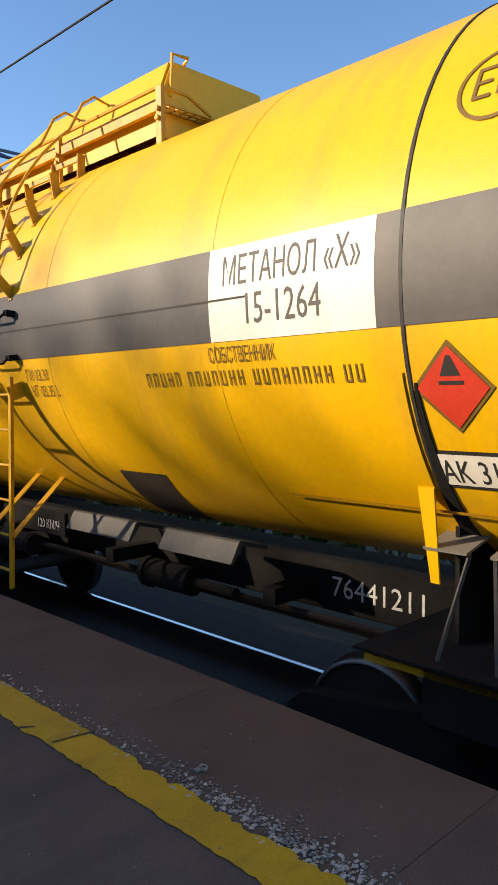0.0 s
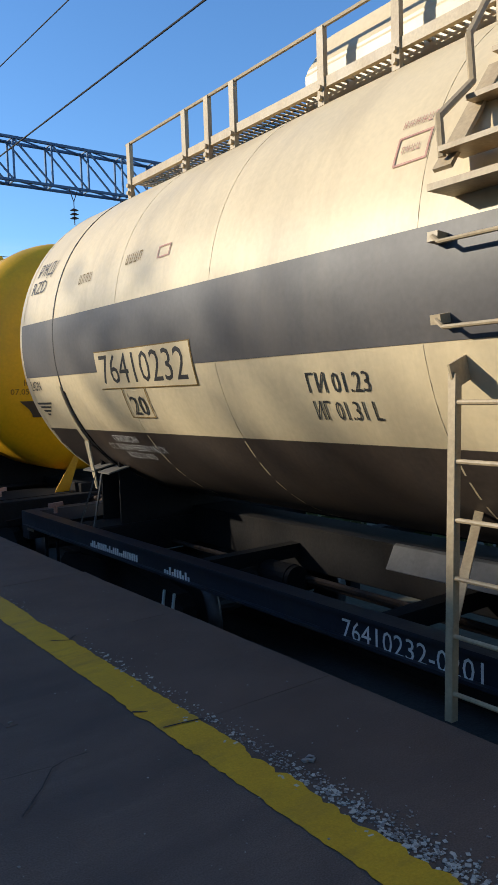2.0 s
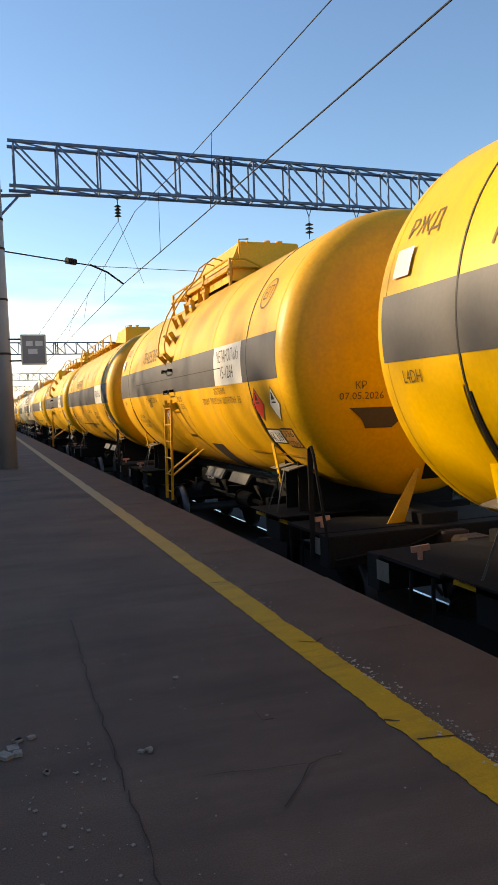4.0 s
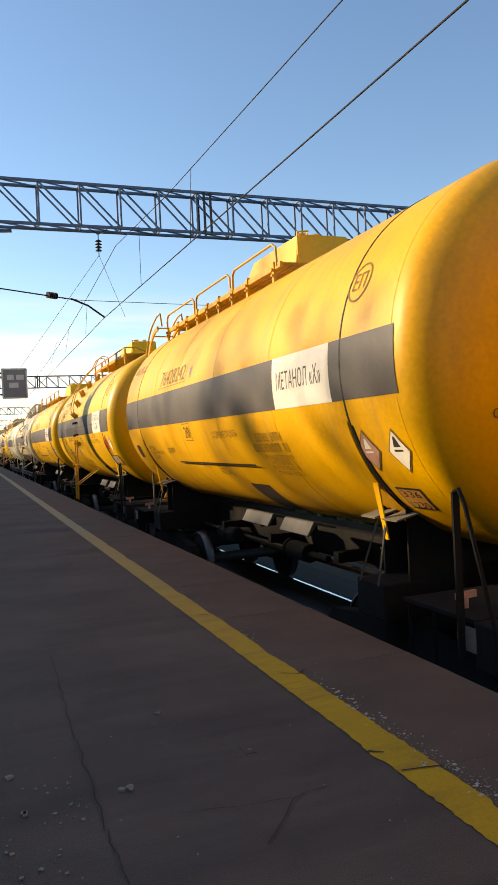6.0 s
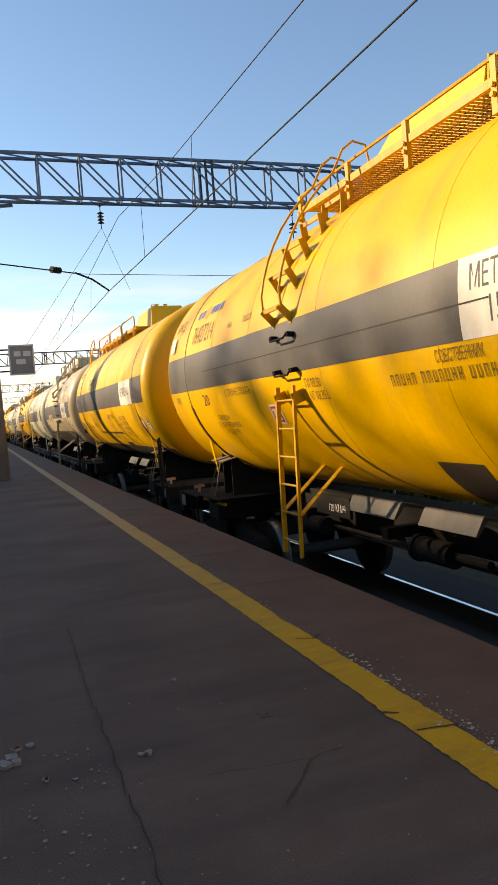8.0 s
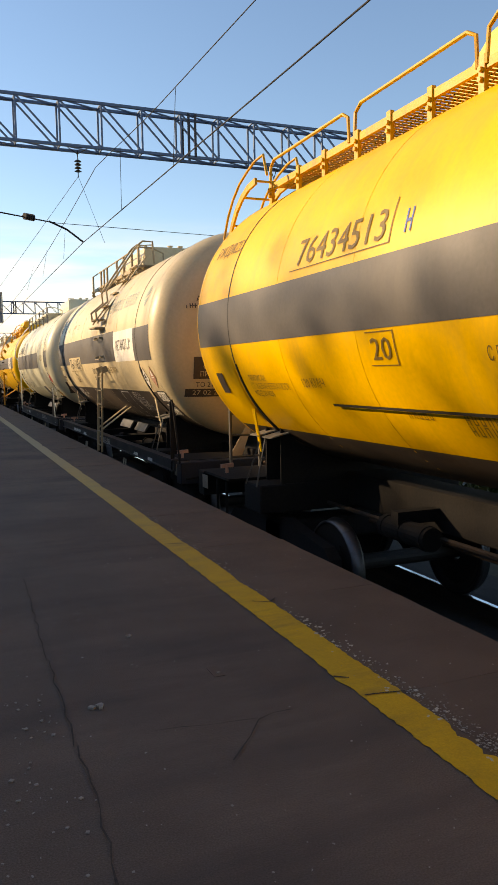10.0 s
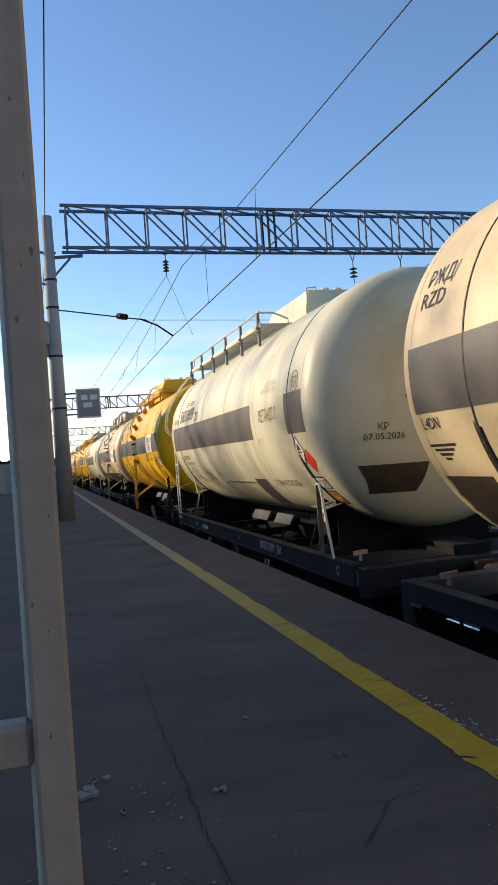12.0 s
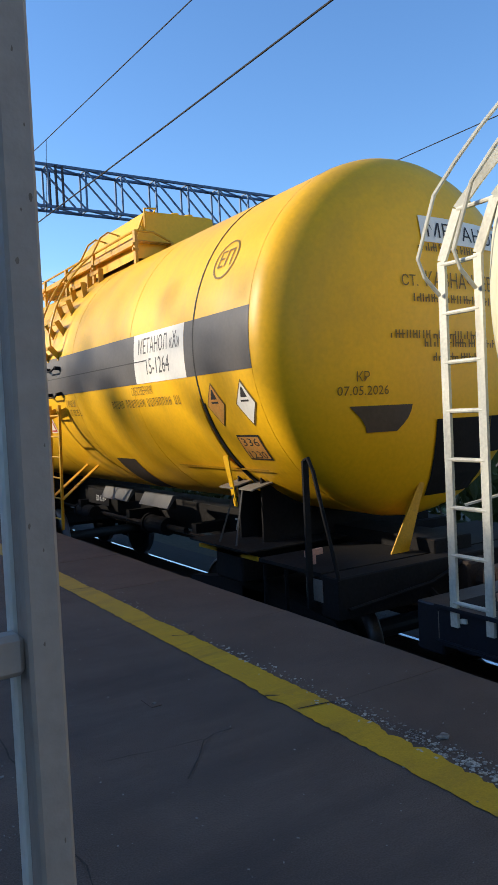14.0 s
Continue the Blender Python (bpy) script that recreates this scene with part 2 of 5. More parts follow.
# tank geometry: local space of a wagon has its origin on the track's axis at rail height, y along the train
RT, ZT = 1.62, 3.12


def on_tank(phi, y, r=RT):
    """A point of the tank's platform side at phi degrees over its waist."""
    a = radians(phi)
    return Vector((-r * math.cos(a), y, ZT + r * math.sin(a)))


def curved(bm, corners, lift=0.003, nu=2, nv=8):
    """A thin painted patch on the tank between four (phi, y) corners."""
    (p0, y0), (p1, y1), (p2, y2), (p3, y3) = corners
    grid = []
    for j in range(nv + 1):
        v = j / nv
        row = []
        for i in range(nu + 1):
            u = i / nu
            ph = (p0 * (1 - u) + p1 * u) * (1 - v) + (p3 * (1 - u) + p2 * u) * v
            y = (y0 * (1 - u) + y1 * u) * (1 - v) + (y3 * (1 - u) + y2 * u) * v
            row.append(bm.verts.new(on_tank(ph, y, RT + lift)))
        grid.append(row)
    for j in range(nv):
        for i in range(nu):
            f = bm.faces.new((grid[j][i], grid[j][i + 1], grid[j + 1][i + 1], grid[j + 1][i]))
            f.smooth = True
    return bm


def strip_patch(phi0, phi1, y0, y1, lift=0.003):
    return curved(B(), [(phi0, y0), (phi0, y1), (phi1, y1), (phi1, y0)], lift)


def letters(text, size, width=None, spacing=1.0, slant=0.0):
    """Flat outlines of a text, its foot at the origin, as a bmesh in the xy plane."""
    cu = bpy.data.curves.new("letters", "FONT")
    cu.body, cu.size, cu.resolution_u, cu.space_character, cu.shear = text, size, 2, spacing, slant
    ob = bpy.data.objects.new("letters", cu)
    me = bpy.data.meshes.new_from_object(ob)
    bm = B()
    bm.from_mesh(me)
    bpy.data.objects.remove(ob)
    bpy.data.curves.remove(cu)
    bpy.data.meshes.remove(me)
    if bm.verts:
        xs = [v.co.x for v in bm.verts]
        k = width / (max(xs) - min(xs)) if width else 1.0
        x0 = min(xs)
        for v in bm.verts:
            v.co.x = (v.co.x - x0) * k
    return bm


def tank_text(name, text, phi, y, height, width, mat, parent, lift=0.0055, slant=0.0, label=""):
    """Lettering painted on the tank: its foot at phi, its first letter at y, read from the platform."""
    bm = letters(text, height / 0.7, width, 1.0, slant)
    if not bm.verts:
        bm.free()
        return None
    top = max(v.co.y for v in bm.verts)
    k = 1
    while k * 0.03 < top:
        bmesh.ops.bisect_plane(bm, geom=bm.verts[:] + bm.edges[:] + bm.faces[:], plane_co=(0, k * 0.03, 0), plane_no=(0, 1, 0))
        k += 1
    for v in bm.verts:
        v.co = on_tank(phi + math.degrees(v.co.y / RT), y - v.co.x, RT + lift)
    return part(name, bm, mat, parent, label)


def tank_bars(name, rows, mat, parent, seed):
    """Small writing that cannot be read: rows of short painted bars. rows: (phi, y, height, width)."""
    rnd = random.Random(seed)
    bm = B()
    for phi, y, h, w in rows:
        p, left = 0.0, rnd.randint(4, 10)
        dp = math.degrees(h / RT)
        while p + h * 0.5 < w:
            for q in (p, p + h * 0.36):
                curved(bm, [(phi, y - q), (phi, y - q - h * 0.10), (phi + dp, y - q - h * 0.10), (phi + dp, y - q)], 0.005, 1, 1)
            z = rnd.choice((0.0, 0.42, 0.86))
            curved(bm, [(phi + dp * z, y - p - h * 0.10), (phi + dp * z, y - p - h * 0.36), (phi + dp * (z + 0.14), y - p - h * 0.36), (phi + dp * (z + 0.14), y - p - h * 0.10)], 0.005, 1, 1)
            left -= 1
            p += h * (0.80 if left else 1.35)
            left = left or rnd.randint(4, 10)
    return tagged(part(name, bm, mat, parent), kind="stuff")


def tank_shell(half=4.72, depth=0.62, seg=96):
    """A lathed tank with dished heads."""
    prof = []
    n = 14
    for i in range(n + 1):
        a = math.pi / 2 * i / n
        prof.append((-(half + depth * math.cos(a) ** 0.9 if i < n else half), RT * math.sin(a) ** 0.75))
    prof += [(-half + (2 * half) * k / 8, RT) for k in range(1, 8)]
    prof += [(-y, r) for y, r in reversed(prof[:n + 1])]
    bm = B()
    rings = []
    for y, r in prof:
        if r < 1e-4:
            rings.append([bm.verts.new((0, y, ZT))])
            continue
        rings.append([bm.verts.new((r * math.cos(2 * math.pi * k / seg), y, ZT + r * math.sin(2 * math.pi * k / seg))) for k in range(seg)])
    for a, b in zip(rings, rings[1:]):
        for k in range(seg):
            j = (k + 1) % seg
            if len(a) == 1:
                bm.faces.new((a[0], b[j], b[k]))
            elif len(b) == 1:
                bm.faces.new((a[k], a[j], b[0]))
            else:
                bm.faces.new((a[k], a[j], b[j], b[k]))
    bmesh.ops.recalc_face_normals(bm, faces=bm.faces)
    return bm


def ring(y, width, lift, a0=0, a1=360, seg=72, taper=False):
    """A flat hoop round the tank, from angle a0 to a1 (0: platform side, -90: the bottom)."""
    bm = B()
    rows = []
    for k in range(seg + 1):
        p = a0 + (a1 - a0) * k / seg
        wide = width * (min(1.0, 0.12 + 3.0 * min(k, seg - k) / seg) if taper else 1.0)
        rows.append([bm.verts.new(on_tank(p, y + dy, RT + h)) for dy, h in ((-wide / 2, -0.01), (-wide / 2, lift), (wide / 2, lift), (wide / 2, -0.01))])
    for a, b in zip(rows, rows[1:]):
        for i in range(3):
            bm.faces.new((a[i], a[i + 1], b[i + 1], b[i]))
    return bm


def diamond(name, phi, y, half_h, half_w, mat, parent, lift=0.004, border=None):
    dp = math.degrees(half_h / RT)
    if border:
        bm = curved(B(), [(phi + dp, y), (phi, y - half_w), (phi - dp, y), (phi, y + half_w)], lift, 6, 6)
        part("sign_border", bm, border, parent)
        dp, half_w, lift = dp * 0.88, half_w * 0.88, lift + 0.003
    bm = curved(B(), [(phi + dp, y), (phi, y - half_w), (phi - dp, y), (phi, y + half_w)], lift, 6, 6)
    return part(name, bm, mat, parent)


# ---------------------------------------------------------------- wagon pieces
FOOT = material("grey_foot_plate", (0.20, 0.18, 0.15), 0.6, 0.2, 0.25, 4, 0.15, 40, (0.08, 0.05, 0.03), 0.5)
WHEEL_R = 0.478


def wheelset():
    """Two wheels with flanges on an axle, its centre at the origin, its axle along x."""
    bm = B()
    prof = [(0.0, 0.12), (0.03, 0.12), (0.05, 0.38), (0.055, 0.445), (0.07, WHEEL_R), (0.0, WHEEL_R + 0.004), (-0.03, WHEEL_R + 0.028), (-0.055, WHEEL_R + 0.02),
            (-0.055, 0.44), (-0.03, 0.38), (-0.04, 0.12)]
    seg = 40
    for s in (-1, 1):
        rings = []
        for w, r in prof + prof[:1]:
            rings.append([bm.verts.new((s * (0.78 + w), r * math.cos(2 * math.pi * k / seg), r * math.sin(2 * math.pi * k / seg))) for k in range(seg)])
        for a, b in zip(rings, rings[1:]):
            for k in range(seg):
                bm.faces.new((a[k], a[(k + 1) % seg], b[(k + 1) % seg], b[k]))
        for k in range(4):
            a = k * math.pi / 2
            rod(bm, (s * 0.8, 0.27 * math.cos(a), 0.27 * math.sin(a)), (s * 0.83, 0.27 * math.cos(a), 0.27 * math.sin(a)), 0.03, 6)
    rod(bm, (-1.05, 0, 0), (1.05, 0, 0), 0.085, 14)
    bmesh.ops.recalc_face_normals(bm, faces=bm.faces)
    return bm


def tyre(s):
    """The polished tread and rim of one wheel."""
    bm = B()
    seg = 48
    rows = []
    for w, r in ((-0.057, 0.462), (-0.057, 0.500), (-0.03, 0.508), (0.0, 0.484), (0.071, 0.481), (0.073, 0.455)):
        rows.append([bm.verts.new((s * (0.78 + w), r * math.cos(2 * math.pi * k / seg), r * math.sin(2 * math.pi * k / seg))) for k in range(seg)])
    for a, b in zip(rows, rows[1:]):
        for k in range(seg):
            bm.faces.new((a[k], a[(k + 1) % seg], b[(k + 1) % seg], b[k]))
    bmesh.ops.recalc_face_normals(bm, faces=bm.faces)
    return bm


def side_frame(s):
    """A cast bogie side frame, arched over its two axle boxes with a spring nest in the middle."""
    bm = B()
    x = s * 1.03
    outline = [(-1.36, 0.42), (-1.36, 0.66), (-1.24, 0.76), (-0.75, 0.82), (-0.3, 0.90), (0.3, 0.90), (0.75, 0.82), (1.24, 0.76), (1.36, 0.66), (1.36, 0.42),
               (1.12, 0.40), (0.98, 0.58), (0.72, 0.56), (0.5, 0.24), (0.38, 0.16), (-0.38, 0.16), (-0.5, 0.24), (-0.72, 0.56), (-0.98, 0.58), (-1.12, 0.40)]
    f = [bm.verts.new((x - 0.07, y, z)) for y, z in outline]
    b = [bm.verts.new((x + 0.07, y, z)) for y, z in outline]
    for i in range(len(outline)):
        j = (i + 1) % len(outline)
        bm.faces.new((f[i], f[j], b[j], b[i]))
    bmesh.ops.triangle_fill(bm, edges=[e for e in bm.edges if e.verts[0] in f and e.verts[1] in f])
    bmesh.ops.triangle_fill(bm, edges=[e for e in bm.edges if e.verts[0] in b and e.verts[1] in b])
    bmesh.ops.recalc_face_normals(bm, faces=bm.faces)
    return bm


def axle_box(s, y):
    bm = B()
    rod(bm, (s * 0.96, y, 0.478), (s * 1.16, y, 0.478), 0.155, 16)
    rod(bm, (s * 1.16, y, 0.478), (s * 1.19, y, 0.478), 0.11, 16)
    for k in range(3):
        a = k * 2 * math.pi / 3 + 0.5
        rod(bm, (s * 1.19, y + 0.07 * math.cos(a), 0.478 + 0.07 * math.sin(a)), (s * 1.205, y + 0.07 * math.cos(a), 0.478 + 0.07 * math.sin(a)), 0.018, 6)
    return bm


def spring(s, y):
    bm = B()
    pts = [(s * 1.03 + 0.075 * math.cos(a), y + 0.075 * math.sin(a), 0.2 + 0.36 * a / (10 * math.pi)) for a in [k * math.pi / 4 for k in range(41)]]
    return tube(bm, pts, 0.015, 5)


def grating_deck(x0, x1, y0, y1, z):
    """A walkway deck of expanded metal: a frame and crossing slats."""
    bm = B()
    for xa in (x0, x1):
        box(bm, xa - 0.02, xa + 0.02, y0, y1, z - 0.05, z + 0.02)
    n = int((y1 - y0) / 0.06)
    for k in range(n + 1):
        y = y0 + (y1 - y0) * k / n
        bar(bm, (x0, y, z), (x1, y, z), 0.02, 0.012)
    for k in range(1, 6):
        x = x0 + (x1 - x0) * k / 6
        bar(bm, (x, y0, z), (x, y1, z), 0.012, 0.012)
    return bm


def ladder_side(y0, y1, top, bottom, x_top, x_bot, rungs, wagon, mat):
    """Two angle-iron rails with round rungs."""
    for y, s in ((y0, -1), (y1, 1)):
        bm = bar(B(), (x_top, y, top), (x_bot, y, bottom), 0.040, 0.008)
        bar(bm, (x_top + 0.02, y + s * 0.018, top), (x_bot + 0.02, y + s * 0.018, bottom), 0.007, 0.040)
        part("ladder_rail", bm, mat, wagon)
    for k in range(rungs):
        u = (k + 0.5) / rungs
        z, x = top + (bottom - top) * u, x_top + (x_bot - x_top) * u
        part("rung", rod(B(), (x + 0.012, y0, z), (x + 0.012, y1, z), 0.012, 8), mat, wagon)


def bracket_feet(wagon, y0, y1, mat):
    """Lugs at the ladder's head and sloping struts from its foot to the belly."""
    for y in (y0, y1):
        part("ladder_lug", bar(B(), (-1.67, y, 2.60), on_tank(-17, y, RT - 0.02), 0.012, 0.12), mat, wagon)
        part("ladder_strut", bar(B(), (-1.68, y, 1.46), on_tank(-51, y + 0.33, RT - 0.005), 0.05, 0.014), mat, wagon)


def handhold(wagon, phi, y0, y1, mat):
    a, b = on_tank(phi, y0 - 0.05, RT + 0.09), on_tank(phi, y1 + 0.05, RT + 0.09)
    bm = rod(B(), a, b, 0.011, 8)
    for y, q in ((y0, a), (y1, b)):
        lug = on_tank(phi + 1.2, y, RT + 0.075)
        bar(bm, on_tank(phi + 1.2, y, RT - 0.01), lug, 0.06, 0.045)
        rod(bm, lug, q, 0.011, 6)
    part("handhold", bm, mat, wagon)


def bracket_steps(wagon, y0, y1, phis, mat):
    """Treads that climb the tank's shoulder between two curved strings, with a hoop rail."""
    for phi in phis:
        a, b = on_tank(phi, y0, RT + 0.13), on_tank(phi, y1, RT + 0.13)
        bm = bar(B(), a, b, 0.022, 0.045)
        for y in (y0, y1):
            foot, tip = on_tank(phi - 3.5, y, RT - 0.01), on_tank(phi + 0.3, y, RT + 0.15)
            bar(bm, foot, tip, 0.012, 0.075)
            bar(bm, on_tank(phi - 5.0, y, RT + 0.006), on_tank(phi - 1.0, y, RT + 0.006), 0.05, 0.012)
        part("tread", bm, mat, wagon)
    for y in (y0 + 0.02, y1 - 0.02):
        pts = [on_tank(phis[0], y, RT + 0.13)] + [on_tank(p, y, RT + 0.16 + 0.2 * (p - phis[0]) / (phis[-1] - phis[0])) for p in np.linspace(phis[0] + 5, phis[-1], 8)]
        pts += [Vector((-0.92, y, 5.04)), Vector((-0.80, y, 5.13)), Vector((-0.66, y, 5.10)), Vector((-0.60, y, 4.82))]
        part("grab_rail", tube(B(), pts, 0.013), mat, wagon)


def walkway(wagon, x, y0, y1, z, posts, mat, rail_h=0.42, rails=True, drop=0.17, post_mat=None):
    part("walkway_deck", grating_deck(x, x + 0.52, y0, y1, z), mat, wagon)
    for y in posts:
        bm = box(B(), x - 0.035, x + 0.005, y - 0.032, y + 0.032, z - drop, z + rail_h)
        rod(bm, (x - 0.06, y, z - 0.05), (x + 0.02, y, z - 0.05), 0.022, 6)
        rod(bm, (x - 0.06, y, z - 0.12), (x + 0.02, y, z - 0.12), 0.022, 6)
        part("walkway_post", bm, post_mat or mat, wagon)
    if rails:
        part("walkway_rail", tube(B(), [(x - 0.015, y0, z + rail_h), (x - 0.015, y1, z + rail_h)], 0.016), mat, wagon)
        part("walkway_rail", tube(B(), [(x - 0.015, posts[0], z + rail_h), (x + 0.25, posts[0], z + rail_h), (x + 0.5, posts[0], z + rail_h - 0.1), (x + 0.5, posts[0], z)], 0.016), mat, wagon)


def hatch_hood(wagon, y0, y1, mat, xw=0.55, z0=4.66, z1=5.33, slope=0.18, left=None, tail=0.35):
    """The sheet-metal hood over the hatch and valves."""
    bm = B()
    xl = left or xw
    lo = [(-xl, y0), (xw, y0), (xw, y1), (-xl, y1)]
    hi = [(-xl + slope, y0 + 0.02), (xw - slope * 0.3, y0 + 0.02), (xw - slope * 0.3, y1 - tail), (-xl + slope, y1 - tail)]
    a = [bm.verts.new((*p, z0)) for p in lo]
    m = [bm.verts.new((p[0], p[1], z0 + 0.28)) for p in lo]
    b = [bm.verts.new((*p, z1)) for p in hi]
    for s, t in ((a, m), (m, b)):
        for i in range(4):
            bm.faces.new((s[i], s[(i + 1) % 4], t[(i + 1) % 4], t[i]))
    bm.faces.new(b)
    bmesh.ops.recalc_face_normals(bm, faces=bm.faces)
    bmesh.ops.bevel(bm, geom=[e for e in bm.edges if len(e.link_faces) == 2], offset=0.02, segments=2, affect="EDGES")
    hood = part("hatch_hood", bm, mat, wagon)
    for x in (-0.02, 0.2):
        bm = rod(B(), (x, y0 + 0.25, z1 - 0.02), (x, y0 + 0.25, z1 + 0.05), 0.04, 10)
        rod(bm, (x, y0 + 0.25, z1 + 0.05), (x, y0 + 0.25, z1 + 0.07), 0.06, 10)
        part("valve_cap", bm, mat, hood)
    part("hood_handle", tube(B(), [(-xl + slope - 0.02, y0, z1 - 0.3), (-xl + slope - 0.04, y0 - 0.05, z1 + 0.01), (-xl + slope + 0.12, y0 - 0.05, z1 + 0.02), (-xl + slope + 0.12, y0, z1 - 0.02)], 0.016), mat, hood)
    return hood


def underframe(wagon, side_sills, trim, frame_mat, shell_mat, near_strap):
    """Centre sill, end beams, bolsters, brake gear and couplers."""
    part("centre_sill", box(B(), -0.23, 0.23, -5.45, 5.45, 0.98, 1.36, 0.01), BLACK, wagon)
    for s in (-1, 1):
        part("end_beam", box(B(), -1.42, 1.42, s * 5.50 - 0.11, s * 5.50 + 0.11, 0.92, 1.24, 0.01), frame_mat, wagon)
        part("end_deck", box(B(), -1.40, 1.40, min(s * 4.5, s * 5.38), max(s * 4.5, s * 5.38), 1.215, 1.245), BLACK, wagon)
        bm = box(B(), -0.16, 0.16, s * 5.6 - 0.15, s * 5.6 + 0.15, 0.92, 1.2, 0.02)
        rod(bm, (0, s * 5.7, 1.04), (0, s * 5.92, 1.04), 0.09, 12)
        box(bm, -0.2, 0.14, s * 5.95 - 0.13, s * 5.95 + 0.06, 0.88, 1.2, 0.04)
        part("coupler", bm, RUST, wagon)
        part("brake_hose", tube(B(), [(-0.45, s * 5.6, 1.0), (-0.47, s * 5.85, 0.85), (-0.35, s * 5.98, 0.62), (-0.2, s * 5.98, 0.75)], 0.025), BLACK, wagon)
        part("release_lever", tube(B(), [(-1.35, s * 5.64, 1.0), (-0.5, s * 5.66, 1.08), (-0.1, s * 5.66, 1.2)], 0.016), BLACK, wagon)
        # bolster and cradle
        bm = box(B(), -1.35, 1.35, s * 3.9 - 0.24, s * 3.9 + 0.24, 0.95, 1.27, 0.015)
        part("bolster", bm, BLACK, wagon)
        bm = B()
        for dy in (-0.2, 0.2):
            vs = []
            for x in np.linspace(-1.08, 1.08, 13):
                zt = ZT - math.sqrt(max(RT * RT - x * x, 0)) - 0.012
                vs.append((bm.verts.new((x, s * 3.9 + dy - 0.012, 1.26)), bm.verts.new((x, s * 3.9 + dy - 0.012, zt)),
                           bm.verts.new((x, s * 3.9 + dy + 0.012, zt)), bm.verts.new((x, s * 3.9 + dy + 0.012, 1.26))))
            for a, b in zip(vs, vs[1:]):
                for i in range(4):
                    bm.faces.new((a[i], a[(i + 1) % 4], b[(i + 1) % 4], b[i]))
            bm.faces.new(vs[0])
            bm.faces.new(vs[-1])
        bmesh.ops.recalc_face_normals(bm, faces=bm.faces)
        part("cradle", bm, BLACK, wagon)
        # strap feet
        for x in (-1, 1):
            for dy in (-0.3, 0.06):
                bm = bar(B(), Vector((x * 0.98, s * 3.9 + dy + 0.12, 1.86)), Vector((x * 1.24, s * 3.9 + dy + 0.12, 1.80)), 0.24, 0.014)
                part("strap_foot", bm, FOOT, wagon)
            for dy in (-0.16, 0.16):
                part("strap_stay", bar(B(), (x * 1.36, s * 3.9 + dy, 1.25), (x * 1.2, s * 3.9 + dy * 0.4, 1.8), 0.016, 0.016), SHEET, wagon)
        sy = near_strap if s < 0 else 3.9
        part("strap", strip_patch(-40, -16, sy + 0.12, sy + 0.03, 0.010), shell_mat, wagon)
        p0 = on_tank(-38, sy + 0.075, RT + 0.018)
        bm = B()
        vs = [bm.verts.new(v) for v in (p0 + Vector((0, 0.045, 0)), p0 - Vector((0, 0.045, 0)), Vector((-1.20, sy + 0.05, 1.62)), Vector((-1.20, sy + 0.10, 1.62)))]
        ws = [bm.verts.new(v.co + Vector((0.012, 0, 0))) for v in vs]
        bm.faces.new(vs)
        bm.faces.new(ws[::-1])
        for i in range(4):
            bm.faces.new((vs[i], ws[i], ws[(i + 1) % 4], vs[(i + 1) % 4]))
        bmesh.ops.recalc_face_normals(bm, faces=bm.faces)
        part("strap_end", bm, shell_mat, wagon)
    for y in (-2.0, 0.0, 2.0):
        part("cross_beam", box(B(), -1.3 if side_sills else -0.7, 1.3 if side_sills else 0.7, y - 0.06, y + 0.06, 1.09, 1.21), BLACK, wagon)
    if side_sills:
        low_z = 1.02 if trim is WHITE_DULL else 1.09
        for s in (-1, 1):
            bm = box(B(), s * 1.42 - 0.04, s * 1.42 + 0.04, -5.39, 5.39, low_z + 0.015, 1.25, 0.008)
            box(bm, s * 1.42 - 0.07, s * 1.42 + 0.07, -5.39, 5.39, 1.245, 1.27)
            box(bm, s * 1.42 - 0.07, s * 1.42 + 0.07, -5.39, 5.39, low_z, low_z + 0.02)
            part("side_sill", bm, frame_mat, wagon)
        part("sill_pipe", tube(B(), [(-1.3, -4.4, 1.14), (-1.3, 4.4, 1.14)], 0.03), BLACK, wagon)
        for y in (-1.9, 2.2):
            for k in range(2):
                part("hook", tube(B(), [(-1.38, y + k * 0.16, 0.92), (-1.4, y + k * 0.16 + 0.02, 0.72), (-1.38, y + k * 0.16 + 0.08, 0.55)], 0.014), WHITE_DULL, wagon)
    # air tank, brake cylinder, boxes and pipes
    bm = rod(B(), (-0.60, 1.55, 1.02), (-0.60, 2.3, 1.02), 0.11, 18)
    for y in (1.62, 1.95, 2.24):
        rod(bm, (-0.60, y - 0.02, 1.02), (-0.60, y + 0.02, 1.02), 0.118, 18)
    part("air_reservoir", bm, BLACK, wagon)
    bm = rod(B(), (-0.55, -1.0, 1.05), (-0.55, -0.45, 1.05), 0.12, 18)
    rod(bm, (-0.55, -0.45, 1.05), (-0.55, -0.40, 1.05), 0.14, 18)
    rod(bm, (-0.55, -1.5, 1.05), (-0.55, -1.0, 1.05), 0.04, 10)
    part("brake_cylinder", bm, BLACK, wagon)
    part("brake_pipe", tube(B(), [(-0.5, -4.6, 1.02), (-0.5, 4.6, 1.02)], 0.025), RUST, wagon)
    part("brake_rod", tube(B(), [(-0.35, -3.0, 0.92), (-0.35, 3.0, 0.92)], 0.02), RUST, wagon)
